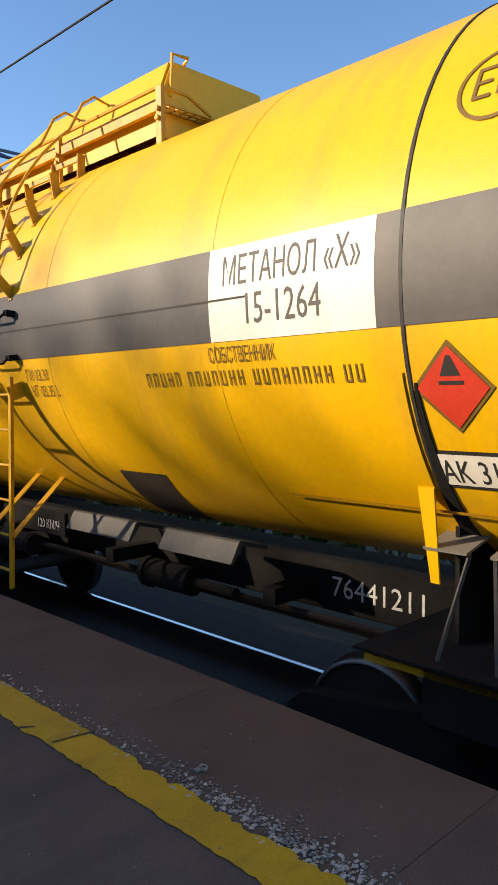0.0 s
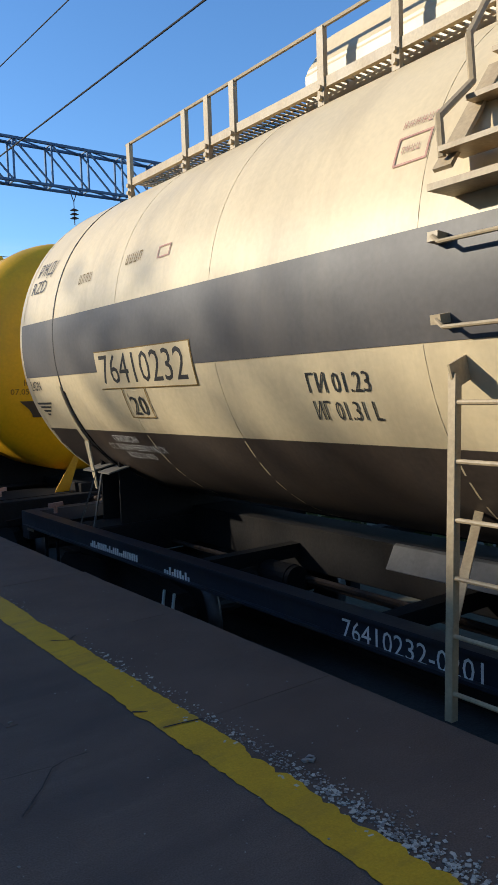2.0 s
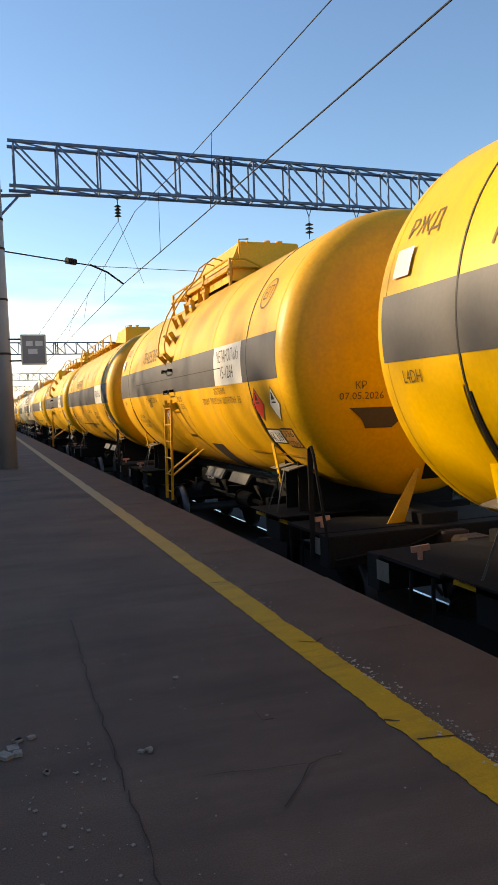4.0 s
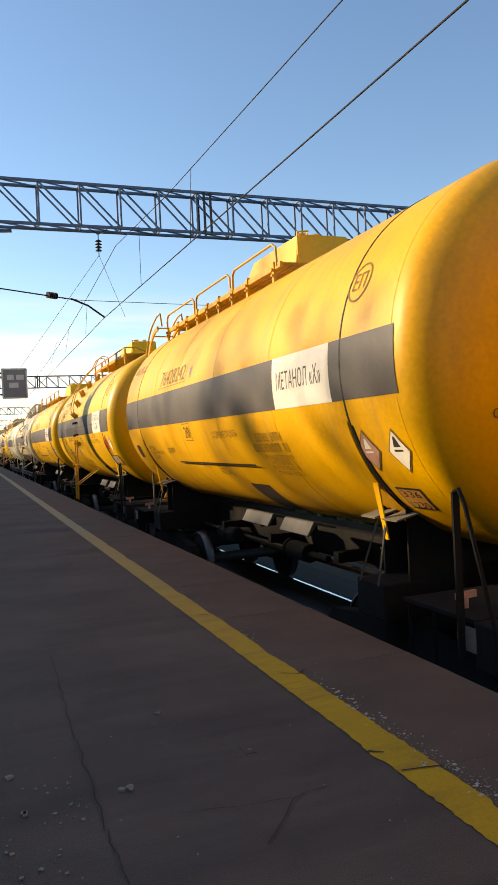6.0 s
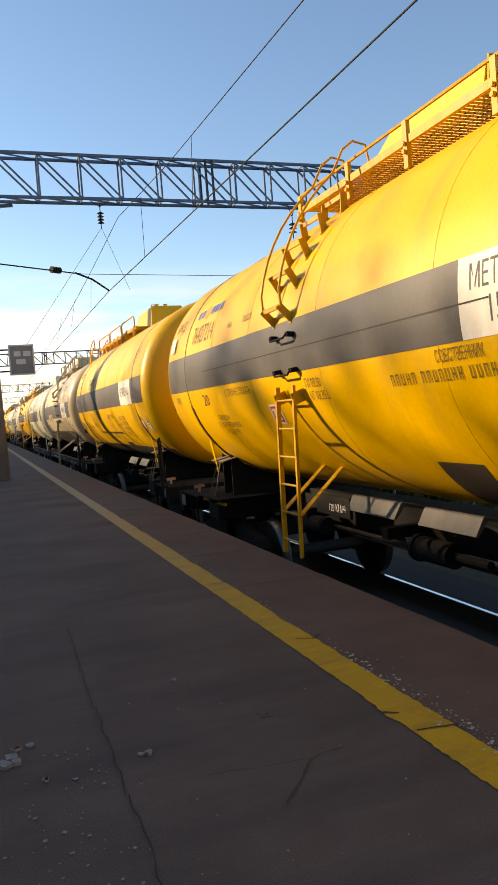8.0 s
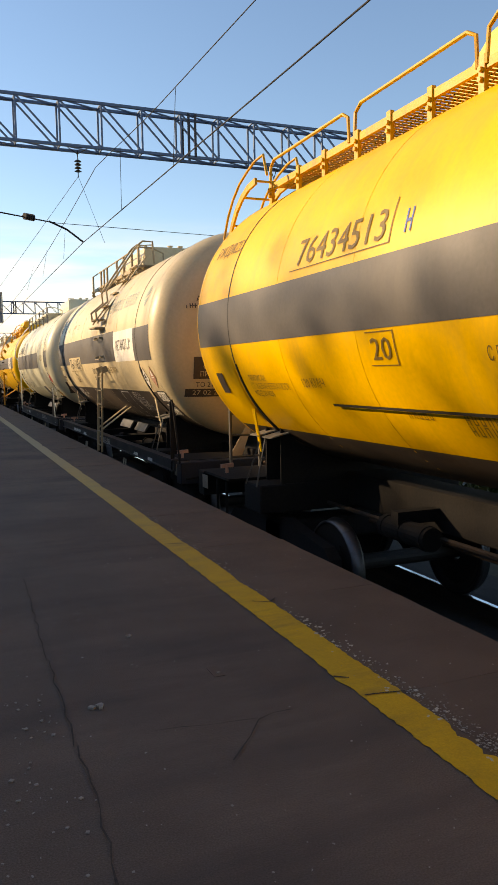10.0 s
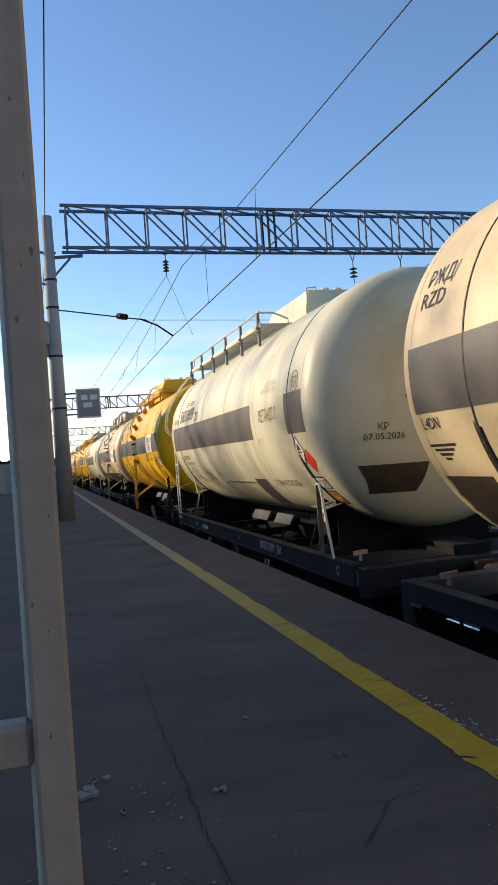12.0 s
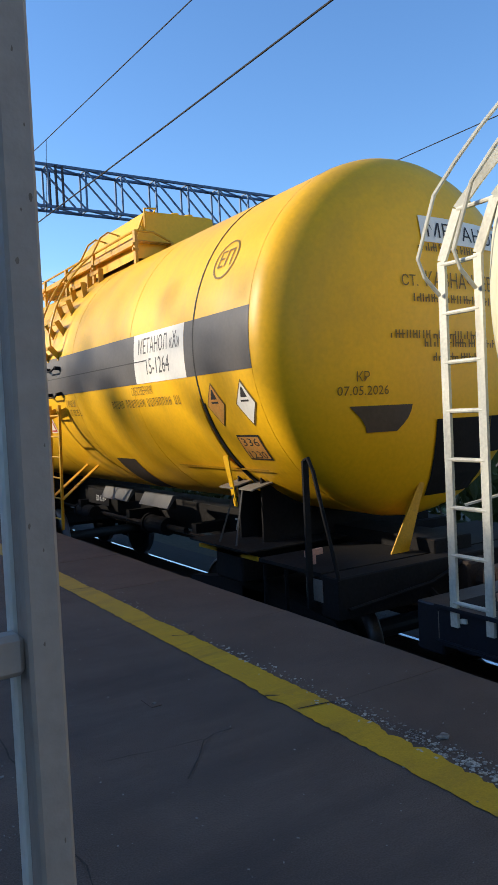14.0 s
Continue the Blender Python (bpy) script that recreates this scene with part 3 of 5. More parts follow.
    for y, w in ((-0.75, 0.94), (-1.95, 0.81)):
        bm = B()
        vs = [(-0.66, 1.50), (-0.92, 1.57), (-0.94, 1.56), (-1.02, 1.42), (-1.00, 1.41), (-0.90, 1.53), (-0.66, 1.47)]
        a = [bm.verts.new((x, y, z)) for x, z in vs]
        b = [bm.verts.new((x, y + w, z)) for x, z in vs]
        bm.faces.new(a)
        bm.faces.new(b)
        for i in range(len(vs)):
            j = (i + 1) % len(vs)
            bm.faces.new((a[i], a[j], b[j], b[i]))
        bmesh.ops.recalc_face_normals(bm, faces=bm.faces)
        shield = part("heater_shield", bm, SHEET, wagon)
        part("shield_rib", box(B(), -0.93, -0.70, y + w * 0.5 - 0.012, y + w * 0.5 + 0.012, 1.36, 1.50), BLACK, shield)
    # corner steps and grips
    for s in (-1, 1):
        bm = box(B(), -1.46, -1.34, s * 4.75 - 0.17, s * 4.75 + 0.17, 0.60, 0.615)
        for dy in (-0.16, 0.16):
            bar(bm, (-1.4, s * 4.75 + dy, 0.61), (-1.4, s * 4.75 + dy, 1.2), 0.03, 0.012)
        part("foot_step", bm, BLACK, wagon)
    white = trim is WHITE_DULL
    gy, gz = (-4.46, 2.12) if white else (-5.30, 2.12)
    for x0 in (-1.45, 1.45):
        bm = bar(B(), (x0, gy, 0.98 if not white else 1.26), (x0, gy, gz), 0.055, 0.02)
        part("corner_grip", bm, SHEET if white else BLACK, wagon)
        bm = tube(B(), [(x0, gy + 0.01, gz), (x0, gy - 0.04, gz + 0.02), (x0, gy - 0.10, gz - 0.08), (x0, gy - 0.36, 1.24)], 0.016)
        part("grip_stay", bm, WHITE_DULL if white else BLACK, wagon)
    for s in (-1, 1):
        bm = rod(B(), (-1.22, s * 5.05, 1.24), (-1.22, s * 5.05, 1.33), 0.022, 8)
        bar(bm, (-1.30, s * 5.05, 1.335), (-1.13, s * 5.05, 1.345), 0.03, 0.05)
        part("cock_handle", bm, FADED_RED, wagon, "small red cock handle")
        part("corner_plate", box(B(), -1.428, -1.4205, s * 5.32 - 0.10, s * 5.32 + 0.10, 1.03, 1.20), FOOT, wagon)


def bogies(wagon, keyed):
    for s in (-1, 1):
        for side in (-1, 1):
            fr = part("bogie_side_frame", side_frame(side), BLACK, wagon)
            fr.location = (0, s * 3.9, 0)
            for dy in (-0.925, 0.925):
                part("axle_box", axle_box(side, dy), BLACK, fr)
            for dy in (-0.2, 0.0, 0.2):
                part("spring", spring(side, dy), RUST, fr)
        bm = box(B(), -1.1, 1.1, s * 3.9 - 0.22, s * 3.9 + 0.22, 0.58, 0.84, 0.03)
        part("bogie_bolster", bm, BLACK, wagon)
        for dy in (-0.925, 0.925):
            w = part("wheelset", wheelset(), STEEL_WHEEL, wagon)
            w.location = (0, s * 3.9 + dy, WHEEL_R)
            for side in (-1, 1):
                part("tyre", tyre(side), TREAD, w, "bright worn wheel tread", True)


STEEL_WHEEL = material("wheel_steel", (0.025, 0.022, 0.02), 0.6, 0.2, 0.3, 5, 0.1, 60)

# ---------------------------------------------------------------- the place
TRACK, RAIL = 1.92, -1.1


def slab(name, x0, x1, y0, y1, z0, z1, mat, parent=None, bevel=0.0):
    return part(name, box(B(), x0, x1, y0, y1, z0, z1, bevel), mat, parent)


ground = slab("ground", -900, 900, -300, 1500, -2.2, -1.45, EARTH)
tagged(ground, "dry brown earth beyond the tracks", "ground", kind="structure")
platform = slab("platform", -12.5, -0.86, -14, 230, -1.45, 0, ASPHALT)
tagged(platform, "dark worn asphalt platform with cracks and pale chips", "platform", kind="structure")
platform_face = slab("platform_wall", -0.86, -0.06, -14, 230, -1.45, -0.16, SLAB)
tagged(platform_face, "concrete platform wall above the track", "platform wall", kind="structure")

# edge slabs, each a piece of the platform, a little uneven
rnd = random.Random(4)
slab_meshes = []
for k in range(4):
    bm = box(B(), -0.856, 0.0, 0.0002, 1.4998, -0.155, 0.0, 0.001)
    bmesh.ops.subdivide_edges(bm, edges=bm.edges, cuts=3, use_grid_fill=True)
    for v in bm.verts:
        if v.co.x > -0.05:
            v.co.x += rnd.uniform(-0.018, 0.006)
        if v.co.z > -0.05:
            v.co.z += rnd.uniform(-0.0015, 0.001)
    me = bpy.data.meshes.new("edge_slab")
    bm.to_mesh(me)
    bm.free()
    me.materials.append(SLAB)
    slab_meshes.append(me)
for k in range(-8, 130):
    ob = new("edge_slab", slab_meshes[k % 4])
    ob.parent = platform
    ob.location = (rnd.uniform(-0.004, 0.004), 0.57 + 1.5 * k, rnd.uniform(-0.0012, 0.001))

# the safety line: painted lengths between the slab joints with a frayed edge
bm = B()
pts, y = [], -14.0
while y < 230:
    near = -3 < y < 25
    fray = rnd.uniform(0, 0.012) + (max(0, noise.noise((y * 2.1, 0, 0))) * 0.035 if near else 0)
    if 1.6 < y < 3.2:
        fray += rnd.uniform(0.0, 0.035)
    pts.append((y, -0.982 + rnd.uniform(-0.006, 0.006) - (0.015 if 3.74 < y < 3.9 else 0), -0.785 - fray))
    y += 0.03 if near else 0.5
prev = None
for y, a, b in pts:
    cur = (bm.verts.new((a, y, 0.004)), bm.verts.new((b, y, 0.004)))
    if prev:
        bm.faces.new((prev[0], prev[1], cur[1], cur[0]))
    prev = cur
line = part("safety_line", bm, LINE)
tagged(line, "worn yellow safety line painted along the platform edge", "painted line", kind="structure")

# cracks: narrow crooked strips


def crack(points, width, seed):
    r = random.Random(seed)
    bm = B()
    prev = None
    for (xa, ya), (xb, yb) in zip(points, points[1:]):
        n = max(2, int(math.hypot(xb - xa, yb - ya) / 0.09))
        d = Vector((xb - xa, yb - ya)).normalized()
        for i in range(n + 1):
            u = i / n
            c = Vector((xa + (xb - xa) * u, ya + (yb - ya) * u)) + Vector((-d.y, d.x)) * r.uniform(-0.010, 0.010)
            w = width * r.uniform(0.2, 0.8)
            cur = (bm.verts.new((c.x - d.y * w, c.y + d.x * w, 0.007)), bm.verts.new((c.x + d.y * w, c.y - d.x * w, 0.007)))
            if prev:
                bm.faces.new((prev[0], prev[1], cur[1], cur[0]))
            prev = cur
    ob = part("crack", bm, CRACK)
    return tagged(ob, "dark crooked crack in the asphalt", "crack", kind="structure")


crack([(-2.16, 6.2), (-2.2, 4.6), (-2.21, 3.67), (-2.2, 3.3), (-2.28, 2.2)], 0.006, 1)
crack([(-1.32, 3.62), (-1.48, 3.59), (-1.58, 3.45), (-1.70, 3.33)], 0.006, 2)
crack([(-1.48, 3.59), (-1.9, 3.66)], 0.004, 3)
crack([(-2.4, 7.12), (-1.6, 6.95), (-0.97, 6.8), (-0.5, 6.68)], 0.006, 4)
crack([(-0.965, 3.60), (-0.78, 3.56)], 0.007, 5)
crack([(-0.90, 5.05), (-0.80, 5.0), (-0.74, 5.06)], 0.010, 6)
crack([(-2.5, 9.9), (-1.8, 9.8), (-1.3, 9.85)], 0.007, 7)
crack([(-0.99, 3.84), (-0.93, 3.80)], 0.012, 8)

# pale chips and grit
bm = B()


def grit(bm, x, y, s, r):
    m = Matrix.Translation((x, y, 0.004 + s * 0.1)) @ pose(0, 0, 0, 0, 0, r.uniform(0, 360)) @ Matrix.Diagonal((s * r.uniform(0.5, 1.4), s * r.uniform(0.5, 1.2), s * 0.3, 1))
    bmesh.ops.create_cube(bm, size=1, matrix=m)


rg = random.Random(9)
for k in range(900):
    y = rg.gauss(2.6, 0.55) if rg.random() < 0.7 else rg.uniform(0.5, 9)
    grit(bm, -0.76 + abs(rg.gauss(0, 0.06)) - 0.03, y, rg.uniform(0.003, 0.010), rg)
for k in range(700):
    grit(bm, rg.uniform(-3.2, -0.1), rg.uniform(1.2, 7), rg.choice((0.002, 0.003, 0.004, 0.007)), rg)
for k in range(160):
    grit(bm, rg.uniform(-2.9, -2.25), rg.uniform(2.2, 4.2), rg.uniform(0.004, 0.014), rg)
for x, y, s in ((-2.076, 3.98, 0.03), (-1.743, 4.78, 0.022), (-0.66, 2.97, 0.03), (-1.47, 4.1, 0.012), (-2.62, 4.2, 0.05), (-2.56, 4.3, 0.035), (-2.5, 3.95, 0.025)):
    for k in range(3):
        grit(bm, x + rg.uniform(-s, s), y + rg.uniform(-s, s) * 0.6, s, rg)
for v in bm.verts:
    v.co.z = max(v.co.z, 0.0)
chips = part("grit", bm, CHIP)
tagged(chips, "pale paint flakes and grit scattered on the platform", "grit", kind="stuff")
bm = B()
for k in range(520):
    y = rg.gauss(2.35, 0.34) if rg.random() < 0.75 else rg.uniform(2.6, 4.8)
    grit(bm, -0.80 + rg.gauss(0.035, 0.04), y, rg.uniform(0.004, 0.018), rg)
for v in bm.verts:
    v.co.z = max(0.0, v.co.z * 0.5)
tagged(part("paint_flakes", bm, PALE), "pale flakes of old paint beside the yellow line", "paint flakes", kind="stuff")
bm = box(B(), -1.50, -1.445, 4.07, 4.19, 0.0, 0.003)
patch = tagged(part("stain", bm, SLAB), "small pale stain on the asphalt", "stain", kind="structure")

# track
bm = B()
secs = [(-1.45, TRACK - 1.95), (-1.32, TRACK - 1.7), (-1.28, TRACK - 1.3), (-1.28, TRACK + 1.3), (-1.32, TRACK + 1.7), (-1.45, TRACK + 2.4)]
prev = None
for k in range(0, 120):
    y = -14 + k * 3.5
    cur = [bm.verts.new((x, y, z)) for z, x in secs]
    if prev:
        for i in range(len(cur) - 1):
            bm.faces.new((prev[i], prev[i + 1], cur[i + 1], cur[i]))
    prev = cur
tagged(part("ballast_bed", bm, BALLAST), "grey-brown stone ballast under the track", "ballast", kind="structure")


def rail(x):
    prof = [(-0.075, -0.19), (0.075, -0.19), (0.075, -0.178), (0.012, -0.15), (0.012, -0.05), (0.037, -0.035), (0.037, -0.006), (0.028, 0), (-0.028, 0), (-0.037, -0.006),
            (-0.037, -0.035), (-0.012, -0.05), (-0.012, -0.15), (-0.075, -0.178)]
    bm = B()
    a = [bm.verts.new((x + u, -14, RAIL + w)) for u, w in prof]
    b = [bm.verts.new((x + u, 400, RAIL + w)) for u, w in prof]
    for i in range(len(prof)):
        bm.faces.new((a[i], a[(i + 1) % len(prof)], b[(i + 1) % len(prof)], b[i]))
    bmesh.ops.recalc_face_normals(bm, faces=bm.faces)
    ob = tagged(part("rail", bm, RUST), "rusty steel rail with a bright worn head", "rail", "rails of the track", "structure")
    part("rail_head", box(B(), x - 0.026, x + 0.026, -14, 400, RAIL + 0.0005, RAIL + 0.003), RAIL_HEAD, ob)
    return ob


rail(TRACK - 0.78)
rail(TRACK + 0.78)
me = None
for k in range(150):
    if me is None:
        bm = box(B(), TRACK - 1.35, TRACK + 1.35, -0.12, 0.12, -1.42, RAIL - 0.19, 0.02)
        first = part("sleeper", bm, CONCRETE)
        me = first.data
        tagged(first, "concrete sleeper under the rails", "sleeper", "sleepers of the track", "structure")
        first.location.y = -4
    else:
        s = tagged(new("sleeper", me), "concrete sleeper under the rails", "sleeper", "sleepers of the track", "structure")
        s.location.y = -4 + 0.55 * k

# catenary gantries


def gantry(x0, x1, z0, z1, bay=1.15, d=0.5):
    g = new("catenary_gantry")
    for y in (-d / 2, d / 2):
        for z in (z0, z1):
            bm = bar(B(), (x0, y, z), (x1, y, z), 0.075, 0.075)
            part("chord", bm, GANTRY, g)
    n = int((x1 - x0) / bay)
    for y in (-d / 2, d / 2):
        for k in range(n + 1):
            x = x0 + 0.15 + k * bay
            if x > x1:
                break
            part("upright", bar(B(), (x, y, z0), (x, y, z1), 0.05, 0.05), GANTRY, g)
            if k < n:
                part("brace", bar(B(), (x, y, z1), (x + bay, y, z0), 0.045, 0.045), GANTRY, g)
    for z in (z0, z1):
        bm = B()
        for k in range(n):
            x = x0 + 0.15 + k * bay
            bar(bm, (x, -d / 2, z), (x + bay, d / 2, z), 0.035, 0.035)
            bar(bm, (x, -d / 2, z), (x, d / 2, z), 0.035, 0.035)
        part("lacing", bm, GANTRY, g)
    bm = B()
    for dx in (-0.1, 0.1):
        for y in (-d / 2 - 0.05, d / 2 + 0.05):
            bar(bm, (4.44 + dx, y, z0), (4.44 + dx, y, z1), 0.07, 0.03)
    part("splice", bm, PORCELAIN, g)
    return tagged(g, "blue painted lattice gantry carrying the overhead line", "gantry", "gantries over the track")


def insulator(bm, x, y, z, n=4, r=0.10, step=0.09):
    rod(bm, (x, y, z + 0.25), (x, y, z - step * n - 0.12), 0.014, 6)
    for k in range(n):
        rod(bm, (x, y, z - step * k - 0.05), (x, y, z - step * k), r, 12, r * 0.35)


def mast(h=8.75, r0=0.235, r1=0.15):
    m = new("catenary_mast")
    bm = rod(B(), (0, 0, 0), (0, 0, h), r0, 20, r1)
    part("shaft", bm, CONCRETE, m, smooth=True)
    for z in (3.2, 4.7, 6.1, 6.9):
        rr = r0 + (r1 - r0) * z / h + 0.012
        part("clamp", rod(B(), (0, 0, z - 0.03), (0, 0, z + 0.03), rr, 20), RUST, m)
    return m


GY = 22.36
first_gantry = gantry(-1.78, 26.0, 7.70, 8.90)
first_gantry.location.y = GY
first_mast = mast()
first_mast.location = (-2.15, GY + 0.3, 0)
tagged(first_mast, "tall tapered grey concrete mast on the platform", "mast", "masts along the platform")
bm = bar(B(), (0.0, 0, 7.55), (0.95, 0, 7.62), 0.08, 0.08)
bar(bm, (0.1, 0, 7.0), (0.6, 0, 7.55), 0.06, 0.06)
bar(bm, (-1.6, 0, 7.75), (0.2, 0, 7.7), 0.06, 0.06)
bar(bm, (-1.2, 0, 7.3), (0.0, 0, 6.7), 0.05, 0.05)
part("bracket", bm, GANTRY, first_mast)
bm = box(B(), -0.42, -0.14, -0.2, 0.2, 5.0, 5.7, 0.04)
rod(bm, (-0.28, 0, 4.7), (-0.28, 0, 5.0), 0.1, 10)
part("switch_box", bm, CONCRETE, first_mast, "grey switch box")
for yy in (80.0, 138.0, 196.0):
    copy_thing(first_gantry, pose(0, yy, 0))
for x, y in ((-2.15, 80.3), (-2.15, 138.3), (-2.15, 196.3), (26.4, 22.66), (26.4, 80.3), (26.4, 138.3), (26.4, 196.3)):
    copy_thing(first_mast, pose(x, y, 0))

# contact line
def cable(name, pts, r, label):
    bm = tube(B(), pts, r, 6)
    return tagged(part(name, bm, WIRE), label, "cable", "overhead wires")


def wx(y):
    return 1.858 - 0.022 * (y - 13.5)


contact = [(wx(-12), -12, 5.51), (wx(24.5), 24.5, 5.51), (1.95, 80, 5.5), (1.8, 138, 5.5), (1.95, 200, 5.5)]
cable("contact_wire", contact, 0.013, "dark contact wire over the track")
mess = []
for k in range(0, 41):
    y = -12 + k * 0.855
    u = (y - 22.3) / 58
    mess.append((1.98 - 0.04 * (y - 13.5), y, 7.03 + 0.35 * max(0, (y - 17) / 5.3) * 0.5))
for k in range(1, 24):
    y = 22.2 + 57.8 * k / 23
    u = k / 23
    mess.append((1.63 + 0.3 * u, y, 7.2 - 4 * 1.0 * u * (1 - u)))
mess += [(1.95, 138, 7.2)]
cable("carrier_wire", mess, 0.010, "thin dark carrier wire above the contact wire")
for y in (15.4, 19.6, 28.0, 33.0, 38.0):
    zt = 7.03 if y < 20 else 6.6
    cable("dropper", [(wx(y), y, 5.51), (1.98 - 0.04 * (min(y, 22) - 13.5), y, zt)], 0.006, "thin dropper wire between carrier and contact wire")
bm = B()
insulator(bm, 1.17, GY, 7.4)
bar(bm, (1.17, GY, 7.55), (0.9, GY, 7.72), 0.02, 0.02)
bar(bm, (1.17, GY, 7.55), (1.44, GY, 7.72), 0.02, 0.02)
tagged(part("insulator", bm, PORCELAIN), "dark ribbed hanging insulator under the gantry", "insulator", "insulators of the overhead line")
for x in (7.05, 8.7):
    bm = B()
    insulator(bm, x, GY - 0.25, 7.1, 3, 0.13, 0.12)
    bar(bm, (x, GY - 0.25, 7.3), (x - 0.15, GY - 0.25, 7.72), 0.02, 0.02)
    bar(bm, (x, GY - 0.25, 7.3), (x + 0.15, GY - 0.25, 7.72), 0.02, 0.02)
    tagged(part("insulator", bm, PORCELAIN), "dark ribbed hanging insulator under the gantry", "insulator", "insulators of the overhead line")
bm = B()
rod(bm, (-2.0, 22.7, 6.05), (0.75, 24.2, 6.0), 0.02, 8)
for k in range(5):
    x = -0.2 + k * 0.06
    rod(bm, (x, 22.7 + (x + 1.75) * 0.6, 6.03), (x + 0.03, 22.7 + (x + 1.78) * 0.6, 6.03), 0.10, 10)
tube(bm, [(0.55, 24.1, 6.02), (1.1, 24.35, 5.86), (1.62, 24.5, 5.53)], 0.03, 8)
tagged(part("steady_arm", bm, WIRE), "thin steady arm with insulators that holds the contact wire", "steady arm")
cable("span_wire", [(0.75, 24.2, 6.0), (9.0, 24.6, 5.9)], 0.009, "thin span wire across the tracks")
cable("span_wire", [(1.17, GY, 6.95), (2.6, 26.0, 5.8)], 0.006, "thin span wire across the tracks")
cable("span_wire", [(1.17, GY, 6.95), (-0.4, 40.0, 5.0)], 0.007, "thin span wire across the tracks")
cable("feeder_wire", [(-2.32, -12, 8.6), (-2.25, 22.66, 7.75), (-2.9, 80, 7.8)], 0.012, "dark feeder wire along the masts")
cable("feeder_wire", [(-3.5, -12, 8.4), (-3.3, 22.66, 7.75), (-4.2, 80, 7.8)], 0.010, "dark feeder wire along the masts")
cable("far_wire", [(8.7, -12, 6.72), (8.7, 22.1, 6.72), (8.9, 80, 6.7)], 0.010, "dark wire over the second track")

# sign on the mast
sg = new("platform_sign")
part("sign_board", box(B(), -0.31, 0.31, -0.025, 0.025, -0.40, 0.40, 0.01), SIGN_GREY, sg)
bm = B()
for z in (-0.40, 0.40):
    box(bm, -0.33, 0.33, -0.035, 0.035, z - 0.02, z + 0.02)
for x in (-0.32, 0.32):
    box(bm, x - 0.02, x + 0.02, -0.035, 0.035, -0.40, 0.40)
part("sign_rim", bm, WHITE_DULL, sg)
part("sign_bracket", bar(bar(B(), (-0.7, 0.1, 0.3), (0.0, 0.04, 0.3), 0.04, 0.04), (-0.7, 0.1, -0.3), (0.0, 0.04, -0.3), 0.04, 0.04), RUST, sg)
bm = B()
for x, z, w in ((-0.2, 0.1, 0.18), (0.05, 0.1, 0.2), (-0.15, -0.12, 0.25)):
    box(bm, x, x + w, -0.03, -0.024, z, z + 0.14)
part("sign_mark", bm, INK_WHITE, sg)
sg.location = (-1.34, GY + 0.1, 3.30)
tagged(sg, "small grey square sign bracketed to the concrete mast", "sign")

# shelter post and handrail beside the camera
sp = new("shelter_post")
bm = box(B(), -0.018, 0.019, 0.0, 0.045, 0, 3.0, 0.004)
part("post_tube", bm, POST, sp)
# Rear flange, coloured whiter to look sunlit.
part("post_flange", box(B(), -0.024, 0.012, 0.046, 0.066, 0, 3.0, 0.003), POST_SUNLIT, sp, "flange in a pale colour for its sunlit strip")
rp = random.Random(12)
bm = B()
for k in range(16):
    x, z = rp.uniform(-0.012, 0.014), rp.uniform(0.8, 2.3)
    n = rp.choice((5, 6, 7))
    s = rp.uniform(0.0010, 0.0026)
    bm.faces.new([bm.verts.new((x + s * rp.uniform(0.5, 1.2) * math.cos(6.28 * q / n), -0.0006, z + 2.2 * s * rp.uniform(0.5, 1.2) * math.sin(6.28 * q / n))) for q in range(n)])
tagged(part("chipped_paint", bm, CHIPPED, sp), kind="stuff")
part("base_plate", box(B(), -0.09, 0.09, -0.06, 0.15, 0, 0.012), POST, sp)
bm = box(B(), -1.3, -0.0185, 0.012, 0.042, 1.135, 1.18, 0.006)
box(bm, -1.3, -0.0185, 0.012, 0.042, 0.55, 0.585, 0.006)
part("handrail", bm, POST, sp)
sp.location = (-2.722, 1.57, 0)
tagged(sp, "old cream-painted steel shelter post with a handrail", "post")

# the other side of the track
bm = B()
rh = random.Random(31)
for k in range(15000):
    c = Vector((7.4 + rh.gauss(0, 0.35), rh.uniform(-8, 120), -1.42 + rh.uniform(0, 1.5) + 0.4 * rh.random()))
    m = Matrix.Translation(c) @ pose(0, 0, 0, rh.uniform(0, 360), rh.uniform(0, 360), rh.uniform(0, 360))
    s = rh.uniform(0.10, 0.26)
    bm.faces.new([bm.verts.new(m @ Vector(p)) for p in ((-s, 0, 0), (0, -s * 0.6, 0.02), (s, 0, 0), (0, s * 0.6, 0.02))])
tagged(part("shrubs", bm, LEAF), "low green shrubs beyond the track", "shrubs", kind="stuff")

# kiosk, and out of view a wall and trees added to cast shade
kiosk = new("kiosk")
part("kiosk_wall", box(B(), -1.2, 1.2, -1.2, 1.2, 0, 2.3, 0.02), PLASTER, kiosk)
part("kiosk_roof", box(B(), -1.4, 1.4, -1.5, 1.4, 2.3, 2.42, 0.02), BLACK, kiosk)
part("kiosk_door", box(B(), 0.1, 0.9, -1.225, -1.2, 0, 2.0, 0.005), GREEN_GREY, kiosk)
kiosk.location = (-5.6, 60, 0)
tagged(kiosk, "small pale kiosk with a flat dark roof", "kiosk")
# Unseen wall, its height set so platform and underframes lie in shade.
wall = slab("shade_wall", -12.9, -12.5, -14, 150, -1.45, 7.0, PLASTER)
tagged(wall, "plain pale wall out of view, added to shade the platform", "wall", kind="structure")


